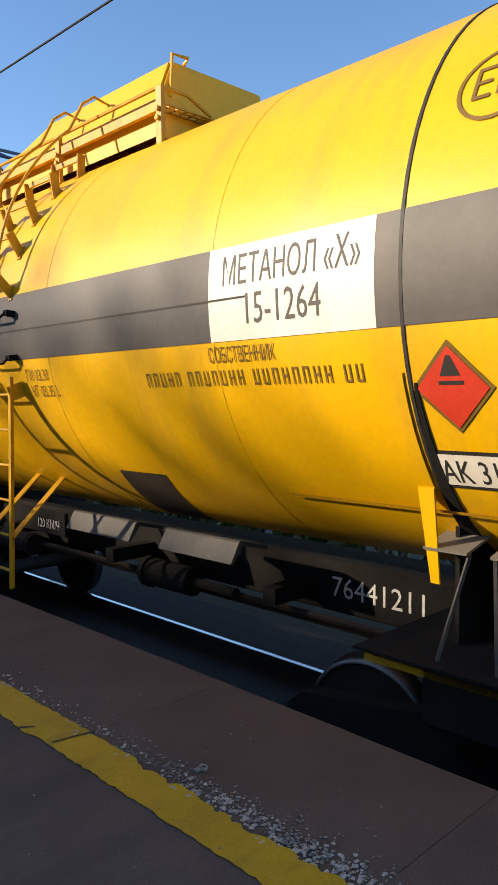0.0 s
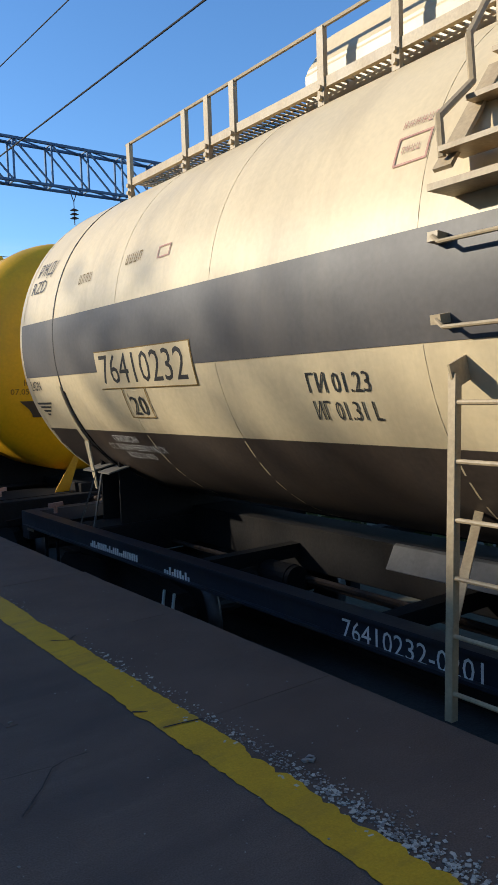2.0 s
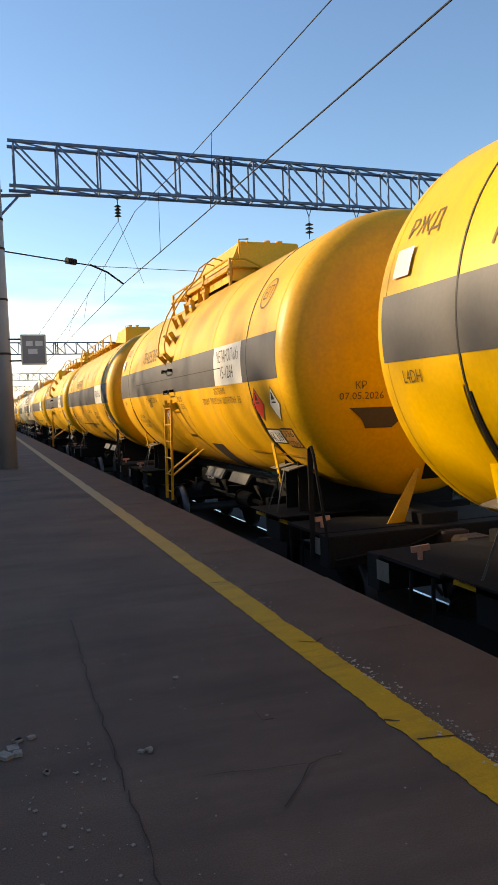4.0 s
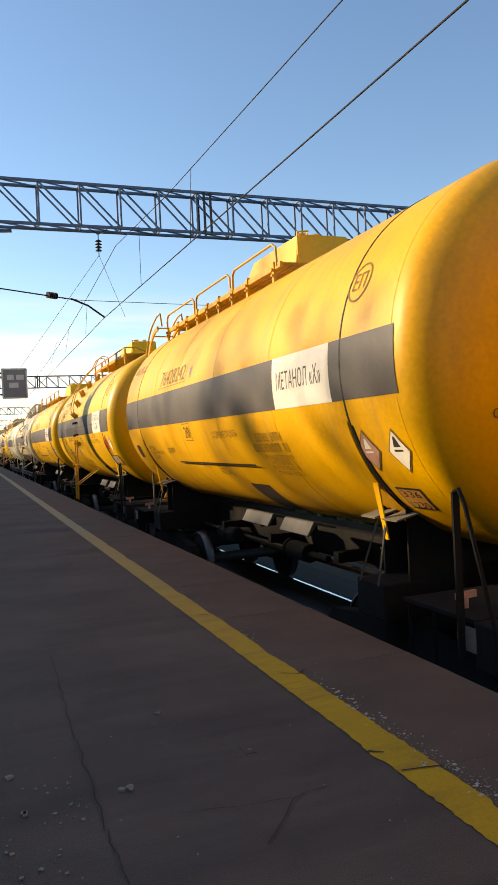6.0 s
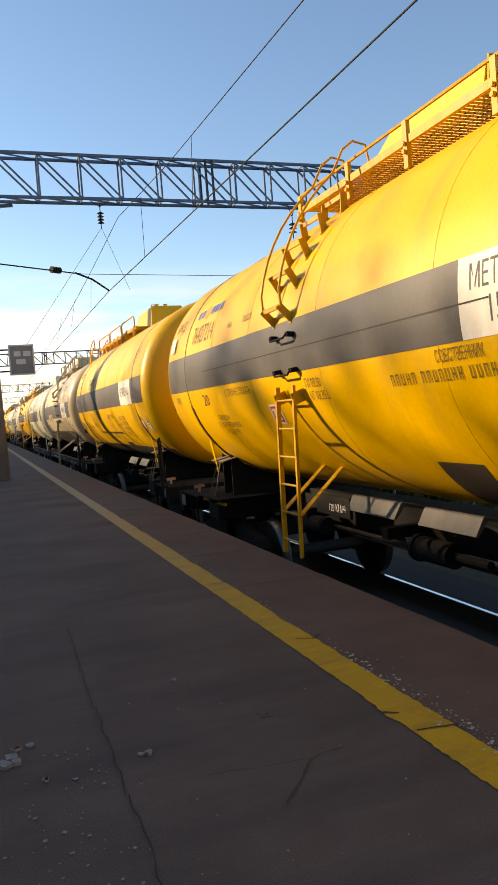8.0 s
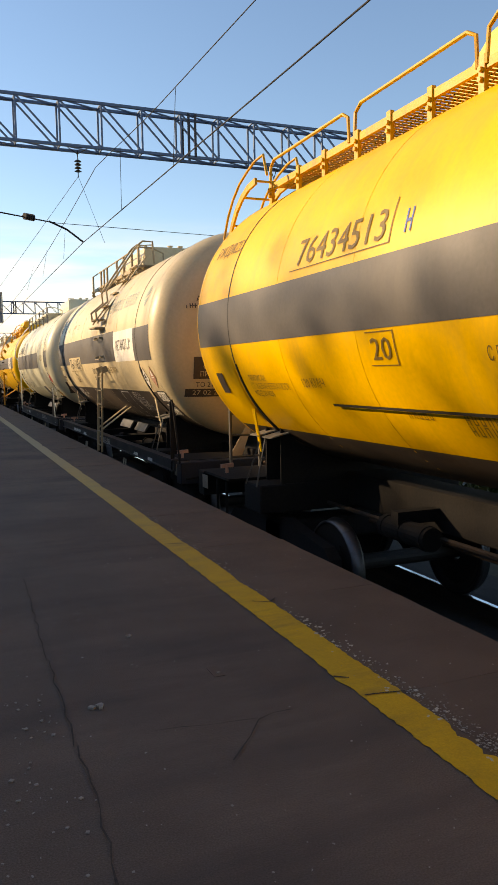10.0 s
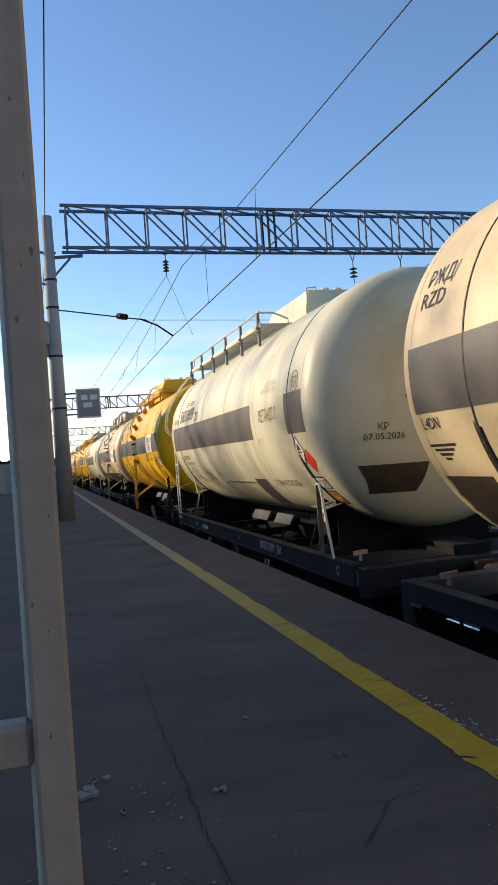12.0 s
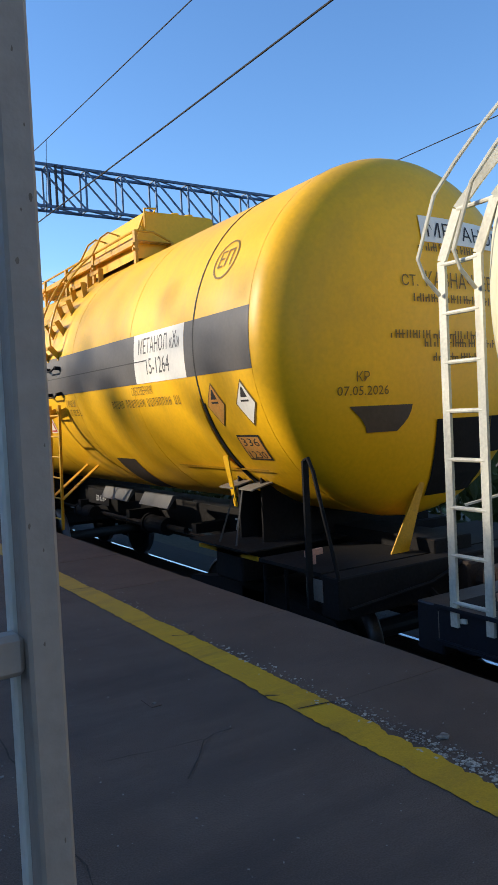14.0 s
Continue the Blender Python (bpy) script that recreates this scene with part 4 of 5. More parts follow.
def tree(seed, h):
    r = random.Random(seed)
    t = new("tree")
    bm = rod(B(), (0, 0, -1.45), (0.1, 0, h * 0.55), 0.22, 10, 0.12)
    tips = []
    for k in range(9):
        a = k * 2.4 + r.uniform(-0.3, 0.3)
        z0 = h * r.uniform(0.35, 0.55)
        e = Vector((math.cos(a) * r.uniform(1.2, 2.6), math.sin(a) * r.uniform(1.2, 2.6), h * r.uniform(0.62, 1.0)))
        rod(bm, (0.05, 0, z0), e, 0.07, 6, 0.02)
        tips.append(e)
    part("trunk", bm, BARK, t)
    bm = B()
    for k in range(420):
        e = r.choice(tips)
        c = e + Vector((r.gauss(0, 0.6), r.gauss(0, 0.6), r.gauss(-0.2, 0.6)))
        m = Matrix.Translation(c) @ pose(0, 0, 0, r.uniform(0, 360), r.uniform(0, 360), r.uniform(0, 360))
        s = r.uniform(0.09, 0.22)
        vs = [bm.verts.new(m @ Vector(p)) for p in ((-s, 0, 0), (0, -s * 0.6, 0.02), (s, 0, 0), (0, s * 0.6, 0.02))]
        bm.faces.new(vs)
    part("crown", bm, LEAF, t)
    return tagged(t, "leafy tree out of view, placed to dapple the train with shade", "tree", "trees along the platform")


# Unseen trees, spaced so their crowns throw dappled shade on the tanks.
kinds = [tree(20 + k, 9.5 + 0.7 * k) for k in range(3)]
rt = random.Random(77)
spots = [(-15 + rt.uniform(-1.2, 1.2), -2 + 5.2 * k + rt.uniform(-1.2, 1.2)) for k in range(30)]
spots[2], spots[3] = (-15.2, 5.6), (-14.8, 15.2)
for k, (x, y) in enumerate(spots):
    if k < 3:
        kinds[k].location = (x, y, 0)
    else:
        copy_thing(kinds[k % 3], pose(x, y, 0, 0, 0, rt.uniform(0, 360)))

# far woods on the horizon
bm = B()
for k in range(900):
    a = radians(-32 + 64 * rt.random())
    d = rt.uniform(420, 520)
    h = rt.uniform(5, 11)
    m = Matrix.Translation((math.sin(a) * d, math.cos(a) * d, h * 0.35)) @ Matrix.Diagonal((rt.uniform(4, 8), 4, h, 1))
    bmesh.ops.create_icosphere(bm, subdivisions=1, radius=0.6, matrix=m)
tagged(part("far_woods", bm, LEAF), "dark line of far woods on the horizon", "woods", kind="stuff")

# ---------------------------------------------------------------- tank wagons


def base_wagon(kind, near_hoop=-3.9, far_hoop=3.9, half=None):
    w = new("tank_wagon")
    half, depth = (half or 4.86, 0.52) if kind in (1, 3, 5) else (4.58 if kind == 4 else 4.72, 0.62)
    shell_mat, trim = {1: (YELLOW, YELLOW_DULL), 2: (BEIGE, BEIGE_DULL), 3: (YELLOW_WARM, YELLOW_DULL), 4: (WHITE, WHITE_DULL), 5: (YELLOW, YELLOW_DULL)}[kind]
    part("tank", tank_shell(half, depth), shell_mat, w, smooth=True)
    for y in (near_hoop, far_hoop):
        part("hoop", ring(y, 0.018, 0.006), INK, w)
        # Black band beside the hoop, widening towards the tank's bottom.
        part("lower_dark_band", ring(y - 0.03, 0.11, 0.009, -18, -162, 72, True), BLACK, w)
    for y in (-half + 0.02, -2.45, -0.6, 1.2, 2.6, half - 0.02):
        part("weld_seam", ring(y, 0.012, 0.0025), shell_mat, w)
    underframe(w, kind in (2, 4), trim, SILL_BLUE if kind in (2, 4) else BLACK, shell_mat, near_hoop)
    bogies(w, True)
    return w, shell_mat, trim


def sign_plate(w, phi, y, hh, ww, mat=None, rows=((0.0, "AK 319"),)):
    """A white plate with a black rim and its writing."""
    dp = math.degrees(hh / RT)
    part("plate", strip_patch(phi, phi + dp, y, y - ww, 0.004), INK, w)
    part("plate_face", strip_patch(phi + 0.7, phi + dp - 0.7, y - 0.02, y - ww + 0.02, 0.007), mat or PANEL_WHITE, w)
    for dz, text in rows:
        n = len(rows)
        tank_text("plate_text", text, phi + dp * dz + dp * 0.18 / n, y - 0.05, hh * 0.6 / n, ww - 0.1, INK, w, 0.0085)


def flame(w, phi, y, s, mat):
    bm = curved(B(), [(phi, y + s * 0.5), (phi, y - s * 0.5), (phi + 3.2, y - s * 0.1), (phi + 3.2, y + s * 0.1)], 0.0085, 3, 3)
    curved(bm, [(phi - 1.4, y + s * 0.6), (phi - 1.4, y - s * 0.6), (phi - 0.8, y - s * 0.6), (phi - 0.8, y + s * 0.6)], 0.009, 2, 1)
    part("sign_mark", bm, mat, w)


def emblem_ring(w, phi, y, r, mat, text):
    bm = B()
    n = 28
    prev = None
    for k in range(n + 1):
        a = 2 * math.pi * k / n
        cur = [bm.verts.new(on_tank(phi + math.degrees(q * math.sin(a) / RT), y - q * math.cos(a) * 0.95, RT + 0.005)) for q in (r, r * 0.9)]
        if prev:
            bm.faces.new((prev[0], prev[1], cur[1], cur[0]))
        prev = cur
    part("emblem", bm, mat, w)
    tank_text("emblem_text", text, phi - math.degrees(r * 0.4 / RT), y + r * 0.55, r * 0.85, r * 1.1, mat, w)


def end_writing(w, mat, panel, half=4.86, depth=0.52):
    """Writing on the dished end that faces the platform's near end."""
    def on_head(x, z):
        rr = min(1.0, math.hypot(x, z - ZT) / RT)
        c = (1 - rr ** (1 / 0.375)) if rr < 1 else 0
        return Vector((x, -(half + depth * max(c, 0) ** 0.45) - 0.008, z))

    def put(name, text, x, z, h, width, m):
        bm = letters(text, h / 0.7, width)
        for k in range(1, int(width / 0.08)):
            bmesh.ops.bisect_plane(bm, geom=bm.verts[:] + bm.edges[:] + bm.faces[:], plane_co=(k * 0.08, 0, 0), plane_no=(1, 0, 0))
        for v in bm.verts:
            v.co = on_head(x + v.co.x, z + v.co.y) + Vector((0, -0.006, 0))
        part(name, bm, m, w)

    def plate(name, x0, x1, z0, z1, m, lift, taper=0.0):
        bm = B()
        g = [[bm.verts.new(on_head(x0 + (x1 - x0) * (0.5 + (i / 8 - 0.5) * (1 - taper * (4 - j) / 4)) + taper * 0.05 * math.sin(2.3 * i + j), z0 + (z1 - z0) * j / 4) + Vector((0, -lift, 0))) for i in range(9)] for j in range(5)]
        for j in range(4):
            for i in range(8):
                bm.faces.new((g[j][i], g[j][i + 1], g[j + 1][i + 1], g[j + 1][i]))
        part(name, bm, m, w)

    if panel is not None:
        px = -0.5 if panel < 0 else -0.15
        plate("end_panel", px, px + 1.2, ZT + panel, ZT + panel + 0.23, PANEL_WHITE, 0.002)
        put("end_text", "МЕТАНОЛ", px + 0.08, ZT + panel + 0.045, 0.13, 1.05, INK)
    beige = panel is not None and panel < 0
    if panel is not None:
        plate("black_end_paint", -0.05, 0.70, ZT - 1.42, ZT - 0.74, BLACK, 0.003)
        plate("black_end_paint", 0.705, 1.18, ZT - 1.08, ZT - 0.74, BLACK, 0.003)
        bm = B()
        vs = [bm.verts.new(v) for v in ((-0.52, -5.22, 1.24), (-0.31, -5.22, 1.24), (-0.10, -5.22, 1.80), (-0.06, -5.22, 1.95), (-0.12, -5.22, 1.88))]
        ws = [bm.verts.new(v.co + Vector((0, 0.014, 0))) for v in vs]
        bm.faces.new(vs)
        bm.faces.new(ws[::-1])
        for i in range(5):
            bm.faces.new((vs[i], ws[i], ws[(i + 1) % 5], vs[(i + 1) % 5]))
        bmesh.ops.recalc_face_normals(bm, faces=bm.faces)
        part("end_gusset", bm, BEIGE_DULL if beige else YELLOW_DULL, w)
    if beige:
        plate("dark_end_paint", -1.06, -0.52, ZT - 0.68, ZT - 0.35, BELLY, 0.003)
        plate("dark_end_paint", -1.16, -0.57, ZT - 0.95, ZT - 0.83, BELLY, 0.003)
        put("end_text", "СТ", -0.79, ZT + 0.86, 0.085, 0.14, mat)
        put("end_text", "КАЗНАЧЕЕВКА", -0.60, ZT + 0.86, 0.125, 1.1, mat)
        put("end_text", "АРЕНДОВАНО", -1.0, ZT + 0.47, 0.08, 0.80, mat)
        for text, x, z, width in (("КР", -0.84, -0.43, 0.10), ("00.20", -0.92, -0.53, 0.26), ("ПРОБЕГ", -0.96, -0.64, 0.34)):
            put("end_text", text, x, ZT + z, 0.07, width, BEIGE)
        put("end_text", "ТО 214005", -1.02, ZT - 0.80, 0.07, 0.46, mat)
        put("end_text", "27 02 20", -1.06, ZT - 0.92, 0.07, 0.42, BEIGE)
    else:
        put("end_text", "СТ.", -0.42, ZT + 0.39, 0.09, 0.18, mat)
        put("end_text", "КАЗНАЧЕЕВКА", -0.15, ZT + 0.39, 0.13, 1.1, mat)
        put("end_text", "КР", -0.91, ZT - 0.40, 0.08, 0.12, mat)
        put("end_text", "07.05.2026", -1.08, ZT - 0.51, 0.075, 0.48, mat)
    rr = random.Random(5)
    bm = B()
    for z, x0, x1 in ((ZT + 0.70, -0.2, 0.6), (ZT + 0.26, -0.3, 0.7), (ZT + 0.37 if beige else ZT - 0.05, -1.15 if beige else -0.57, 0.5), (ZT - 0.12, -0.2, 0.7), (ZT - 0.24, -0.1, 0.6)):
        x = x0
        while x < x1:
            q = x + 0.014
            hi = rr.choice((0.07, 0.07, 0.04))
            bm.faces.new([bm.verts.new(on_head(u, v) + Vector((0, -0.005, 0))) for u, v in ((x, z), (q, z), (q, z + hi), (x, z + hi))])
            if rr.random() < 0.5:
                bm.faces.new([bm.verts.new(on_head(u, v) + Vector((0, -0.005, 0))) for u, v in ((q, z + 0.03), (q + 0.02, z + 0.03), (q + 0.02, z + 0.042), (q, z + 0.042))])
            x = q + rr.choice((0.016, 0.022, 0.035))
    tagged(part("small_end_text", bm, mat, w), kind="stuff")
    if half < 4.6:
        plate("end_patch", -1.12, -0.30, ZT - 1.14, ZT - 0.80, BELLY, 0.003, 0.35)
    elif not beige:
        plate("end_patch", -0.95, -0.33, ZT - 0.82, ZT - 0.60, BELLY, 0.003, 0.5)


def wagon_yellow_hood(number, plain=False, panel=0.0, hoop=-3.9, long_walk=False, signs=(("RED", 0.0), ("WHITE", -0.53)), tail=0.0, half=None):
    w, shell, trim = base_wagon(3 if plain else 1, hoop, 3.9, half)
    p0, p1 = -2.56 + panel, -3.70 + panel
    part("band", strip_patch(-8.8, 9.4, 4.88, p0), BAND, w)
    part("band", strip_patch(-8.8, 9.4, p1, -4.85 + tail), BAND, w)
    part("white_panel", strip_patch(-8.8, 9.4, p0, p1, 0.004), PANEL_WHITE, w)
    part("band_groove", strip_patch(-0.9, -0.5, 3.04, p0 - 0.3, 0.006), INK, w)
    tank_text("panel_text", "МЕТАНОЛ «Х»", 1.8, p0 - 0.12, 0.155, 0.94, INK_FADED, w)
    tank_text("panel_text", "15-1264", -5.8, p0 - 0.30, 0.165, 0.52, INK_FADED, w)
    tank_text("number", number, 13.0 if plain else 14.2, 2.5 if plain else 3.60, 0.26, 1.3 if plain else 0.95, INK_SOFT, w)
    tank_text("text", "РЖД", 24.8, 4.70, 0.16, 0.42, INK_SOFT, w)
    tank_text("text", "20", -17.3, 3.23 - (1.2 if plain else 0), 0.16, 0.26, INK_SOFT, w)
    tank_text("text", "С ГОРКИ НЕ СПУСКАТЬ", -14.2, 2.23, 0.09, 0.92, INK_SOFT, w)
    tank_text("text", "СОБСТВЕННИК", -12.9, -2.40, 0.085, 0.52, INK_SOFT, w)
    tank_text("text", "L4DH", -14.8, 4.64, 0.10, 0.24, INK_SOFT, w)
    tank_text("text", "ГИ 03.30", -14.9, -0.22, 0.09, 0.34, INK_SOFT, w)
    tank_text("text", "КГ 03.35 L", -19.4, -0.26, 0.09, 0.40, INK_SOFT, w)
    tank_bars("small_text", [(-17.6, -1.77, 0.09, 1.72)], INK_SOFT, w, 3)
    dy = 0.55 if plain else 0.0
    tank_text("text", "ПРИПИСАН", -25.5, 2.85 + dy, 0.075, 0.45, INK_SOFT, w)
    tank_text("text", "СТ. КАЗНАЧЕЕВКА МОСК", -29.3, 3.0 + dy, 0.075, 0.88, INK_SOFT, w)
    tank_text("text", "КОД 214005", -33.0, 2.78 + dy, 0.075, 0.46, INK_SOFT, w)
    if not plain:
        for y in (3.66, 3.48, 3.04, 2.89, 2.74, 2.64):
            wide = 0.05 if y == 2.74 else 0.12
            part("maker_mark", curved(B(), [(27.8, y), (27.8, y - wide), (32.0, y - wide - 0.03), (32.0, y - 0.03)], 0.005, 2, 3), INK_BLUE, w)
        bm = B()
        rim = [bm.verts.new(on_tank(29.8 + 3.6 * math.sin(2 * math.pi * k / 16), 3.20 + 0.10 * math.cos(2 * math.pi * k / 16), RT + 0.006)) for k in range(16)]
        bm.faces.new(rim)
        part("maker_mark", bm, FADED_ORANGE, w)
    tank_bars("small_text", [(15.5, 2.0, 0.08, 0.2), (15.6, 1.45, 0.08, 0.38)], INK_SOFT, w, 8)
    part("white_plate", strip_patch(13.4, 21.3, 4.74, 4.52, 0.02), PANEL_WHITE, w)
    part("warning_plate", strip_patch(-28.0, -19.6, 0.9, 0.60, 0.006), PANEL_WHITE, w)
    part("warning_frame", strip_patch(-27.2, -20.4, 0.87, 0.63, 0.009), RED, w)
    part("warning_face", strip_patch(-26.3, -21.3, 0.84, 0.66, 0.012), PANEL_WHITE, w)
    part("warning_mark", curved(B(), [(-25.6, 0.83), (-25.6, 0.815), (-22.0, 0.80), (-22.0, 0.82)], 0.014, 1, 2), RED, w)
    tank_bars("warning_text", [(-23.4, 0.79, 0.03, 0.10), (-24.9, 0.78, 0.03, 0.08)], INK_SOFT, w, 9)
    sy = hoop - 0.15 - (0.06 if hoop > -3.8 else 0.0)
    for paint, dy in signs:
        diamond("hazard_sign", -19.0, sy + dy, 0.215, 0.2 if paint == "RED" else 0.16, {"RED": RED, "FADED": FADED_ORANGE, "WHITE": PANEL_WHITE}[paint], w, border=INK_SOFT)
        flame(w, -17.0, sy + dy, 0.10, INK)
    if number != "76441278":
        sign_plate(w, -37.8, hoop, 0.22, 0.46)
    sign_plate(w, -39.5, hoop - 0.34 if number == "76441278" else hoop - 0.48, 0.28, 0.36, FADED_ORANGE, ((0.5, "336"), (0.0, "1230")))
    emblem_ring(w, 27.8, hoop - 0.36, 0.2, INK_SOFT, "ЕП")
    py = -1.75 if long_walk else -0.90
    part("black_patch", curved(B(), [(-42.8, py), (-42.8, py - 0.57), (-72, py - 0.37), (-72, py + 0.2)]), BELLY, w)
    part("shelf_strip", strip_patch(-44.2, -43.4, -2.67, -4.4, 0.02), trim, w)
    ladder_side(0.33, -0.10, 2.74, 1.05, -1.66, -1.70, 6, w, trim)
    bracket_feet(w, 0.33, -0.10, trim)
    handhold(w, 2.8, 0.31, -0.11, BLACK)
    handhold(w, -9.2, 0.31, -0.11, BLACK)
    bracket_steps(w, 0.38, -0.05, [13, 25, 36, 47, 58], trim)
    if long_walk:
        walkway(w, -0.80, -3.38, 1.25, 4.80, [-3.36, -2.24, -1.05, 0.03, 1.20], trim, 0.15, True, 0.26)
        hatch_hood(w, -1.40, 0.9, shell, 0.5, 4.62, 5.38, 0.10, 0.27, 0.7)
    else:
        walkway(w, -0.80, -1.0, 2.85 if plain else 3.95, 4.82, [-1.0, 0.5, 1.70, 2.80] + ([] if plain else [3.93]), trim, 0.12, True, 0.32)
        hatch_hood(w, -0.86, 1.9, shell, 0.5, 4.62, 5.26, 0.16, 0.74, 0.9)
    bm = letters(number, 0.15 / 0.7, 0.78)
    for v in bm.verts:
        v.co = Vector((-0.236, -2.2 - v.co.x, 1.10 + v.co.y))
    part("box_plate", box(B(), -0.62, -0.58, 0.9, 1.8, 1.18, 1.42, 0.005), BLACK, w)
    t2 = letters("120 КМ/Ч", 0.09 / 0.7, 0.42)
    for v in t2.verts:
        v.co = Vector((-0.626, 1.42 - v.co.x, 1.24 + v.co.y))
    part("sill_text", t2, INK_WHITE, w)
    part("sill_number", bm, INK_WHITE, w)
    for s in (-1, 1):
        part("yellow_edge", box(B(), -1.35, -1.32, min(s * 3.32, s * 4.4), max(s * 3.32, s * 4.4), 1.19, 1.225), LINE_EDGE, w)
        part("step_plate", box(B(), -1.45, -0.3, min(s * 3.32, s * 4.4), max(s * 3.32, s * 4.4), 1.275, 1.29), BLACK, w)
    end_writing(w, INK_SOFT, 0.78, half or 4.86)
    return tagged(w, "yellow methanol tank wagon with grey band and white panel", "tank wagon", "tank wagons of the train")


def wagon_beige(number):
    w, shell, trim = base_wagon(2)
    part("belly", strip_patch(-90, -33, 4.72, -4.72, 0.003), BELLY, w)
    part("band", strip_patch(-12.4, 7.0, 4.74, -2.22, 0.003), BAND, w)
    part("band", strip_patch(-13.4, 5.6, -3.72, -4.74), BAND, w)
    part("white_panel", strip_patch(-13.0, 6.0, -2.22, -3.72, 0.002), PANEL_WHITE, w)
    tank_text("panel_text", "МЕТАНОЛ „Х“", -5.9, -2.42, 0.17, 1.15, INK_FADED, w)
    part("number_field", strip_patch(-18.0, -6.2, 3.02, 1.46, 0.006), shell, w)
    for a0, a1, y0, y1 in ((-18.0, -17.7, 3.02, 1.46), (-6.5, -6.2, 3.02, 1.46), (-17.7, -6.5, 1.475, 1.46)):
        part("field_rim", strip_patch(a0, a1, y0, y1, 0.0072), INK_SOFT, w)
    tank_text("number", number, -16.2, 2.94, 0.25, 1.38, INK, w, 0.0075)
    for a0, a1, y0, y1 in ((-27.5, -27.2, 2.66, 2.26), (-27.2, -18.0, 2.66, 2.645), (-27.2, -18.0, 2.275, 2.26)):
        part("field_rim", strip_patch(a0, a1, y0, y1, 0.0072), INK_SOFT, w)
    tank_text("number", "20", -26.4, 2.58, 0.17, 0.25, INK, w, 0.0075)
    tank_text("text", "РЖД/", 24.8, 4.58, 0.15, 0.44, INK, w)
    tank_text("text", "RZD", 18.0, 4.60, 0.14, 0.36, INK, w)
    tank_text("text", "L4DN", -17.3, 4.67, 0.10, 0.25, INK, w)
    tank_text("text", "ГИ 01.23", -20.8, 0.30, 0.12, 0.50, INK, w)
    tank_text("text", "ИГ 01.31 L", -27.0, 0.30, 0.12, 0.52, INK, w)
    tank_text("text", "С ГОРКИ НЕ СПУСКАТЬ", -20.0, -1.19, 0.10, 0.92, INK_SOFT, w)
    tank_bars("owner_mark", [(20.0, -1.35, 0.23, 1.25)], GREEN_GREY, w, 11)
    tank_bars("owner_mark", [(20.4, -2.72, 0.23, 0.98)], GREEN_GREY, w, 12)
    tank_bars("small_text", [(-37.2, -2.36, 0.08, 0.55), (-40.5, -2.30, 0.07, 0.8), (-43.7, -2.40, 0.07, 0.65), (-46.8, -2.42, 0.07, 0.75), (-50, -2.44, 0.07, 0.85)], INK_WHITE, w, 13)
    tank_text("text", "ПРИПИСАН", -37.4, 3.3, 0.075, 0.45, INK_WHITE, w)
    tank_text("text", "СТ. КАЗНАЧЕЕВКА МОСК", -41.0, 3.5, 0.075, 1.05, INK_WHITE, w)
    tank_text("text", "КОД 214005", -44.6, 3.25, 0.075, 0.5, INK_WHITE, w)
    tank_bars("small_text", [(16.5, 3.4, 0.09, 0.3), (18.0, 2.5, 0.09, 0.32)], INK_SOFT, w, 15)
    bm = B()
    for k in range(4):
        curved(bm, [(-22 - 1.5 * k, 4.70 - 0.05 * k), (-22 - 1.5 * k, 4.30 + 0.05 * k), (-22.8 - 1.5 * k, 4.32 + 0.05 * k), (-22.8 - 1.5 * k, 4.68 - 0.05 * k)], 0.005, 2, 1)
    part("emblem", bm, INK, w)
    for y0, p0, hh, ww in ((-0.38, 19.6, 0.17, 0.22), (1.97, 16.8, 0.10, 0.18)):
        dp = math.degrees(hh / RT)
        bm = strip_patch(p0, p0 + 0.45, y0, y0 - ww, 0.005)
        curved(bm, [(p0 + dp - 0.45, y0), (p0 + dp - 0.45, y0 - ww), (p0 + dp, y0 - ww), (p0 + dp, y0)], 0.005)
        curved(bm, [(p0 + 0.45, y0), (p0 + 0.45, y0 - 0.013), (p0 + dp - 0.45, y0 - 0.013), (p0 + dp - 0.45, y0)], 0.005)
        curved(bm, [(p0 + 0.45, y0 - ww + 0.013), (p0 + 0.45, y0 - ww), (p0 + dp - 0.45, y0 - ww), (p0 + dp - 0.45, y0 - ww + 0.013)], 0.005)
        part("stencil_frame", bm, FADED_RED, w)
    tank_bars("small_text", [(27.5, -0.38, 0.05, 0.30), (22.0, -0.42, 0.04, 0.14)], FADED_RED, w, 17)
    # globe emblem of slanting bands
    for k in range(7):
        bm = B()
        h = (k - 3) / 3.4
        half = 0.165 * math.sqrt(max(0.08, 1 - h * h))
        c = 22.9 + h * 4.7
        n = 10
        lo, hi = [], []
        for q in range(n + 1):
            u = 2 * q / n - 1
            bow = 1.0 * (1 - u * u) * (-1 if k < 3 else 0.6)
            thick_band = 0.42 * (1 - u * u) + 0.06
            y = -4.335 - half * u
            lo.append(bm.verts.new(on_tank(c + 1.2 * u + bow - thick_band, y, RT + 0.006)))
            hi.append(bm.verts.new(on_tank(c + 1.2 * u + bow + thick_band, y, RT + 0.006)))
        for q in range(n):
            bm.faces.new((lo[q], lo[q + 1], hi[q + 1], hi[q]))
        part("emblem_band", bm, GREEN_GREY, w)
    diamond("hazard_sign", -24.2, -4.03, 0.2, 0.17, PANEL_WHITE, w, border=INK_SOFT)
    flame(w, -24, -4.03, 0.13, INK)
    diamond("hazard_sign", -23.6, -4.47, 0.2, 0.17, FADED_RED, w, border=INK_SOFT)
    flame(w, -22.5, -4.47, 0.12, PANEL_WHITE)
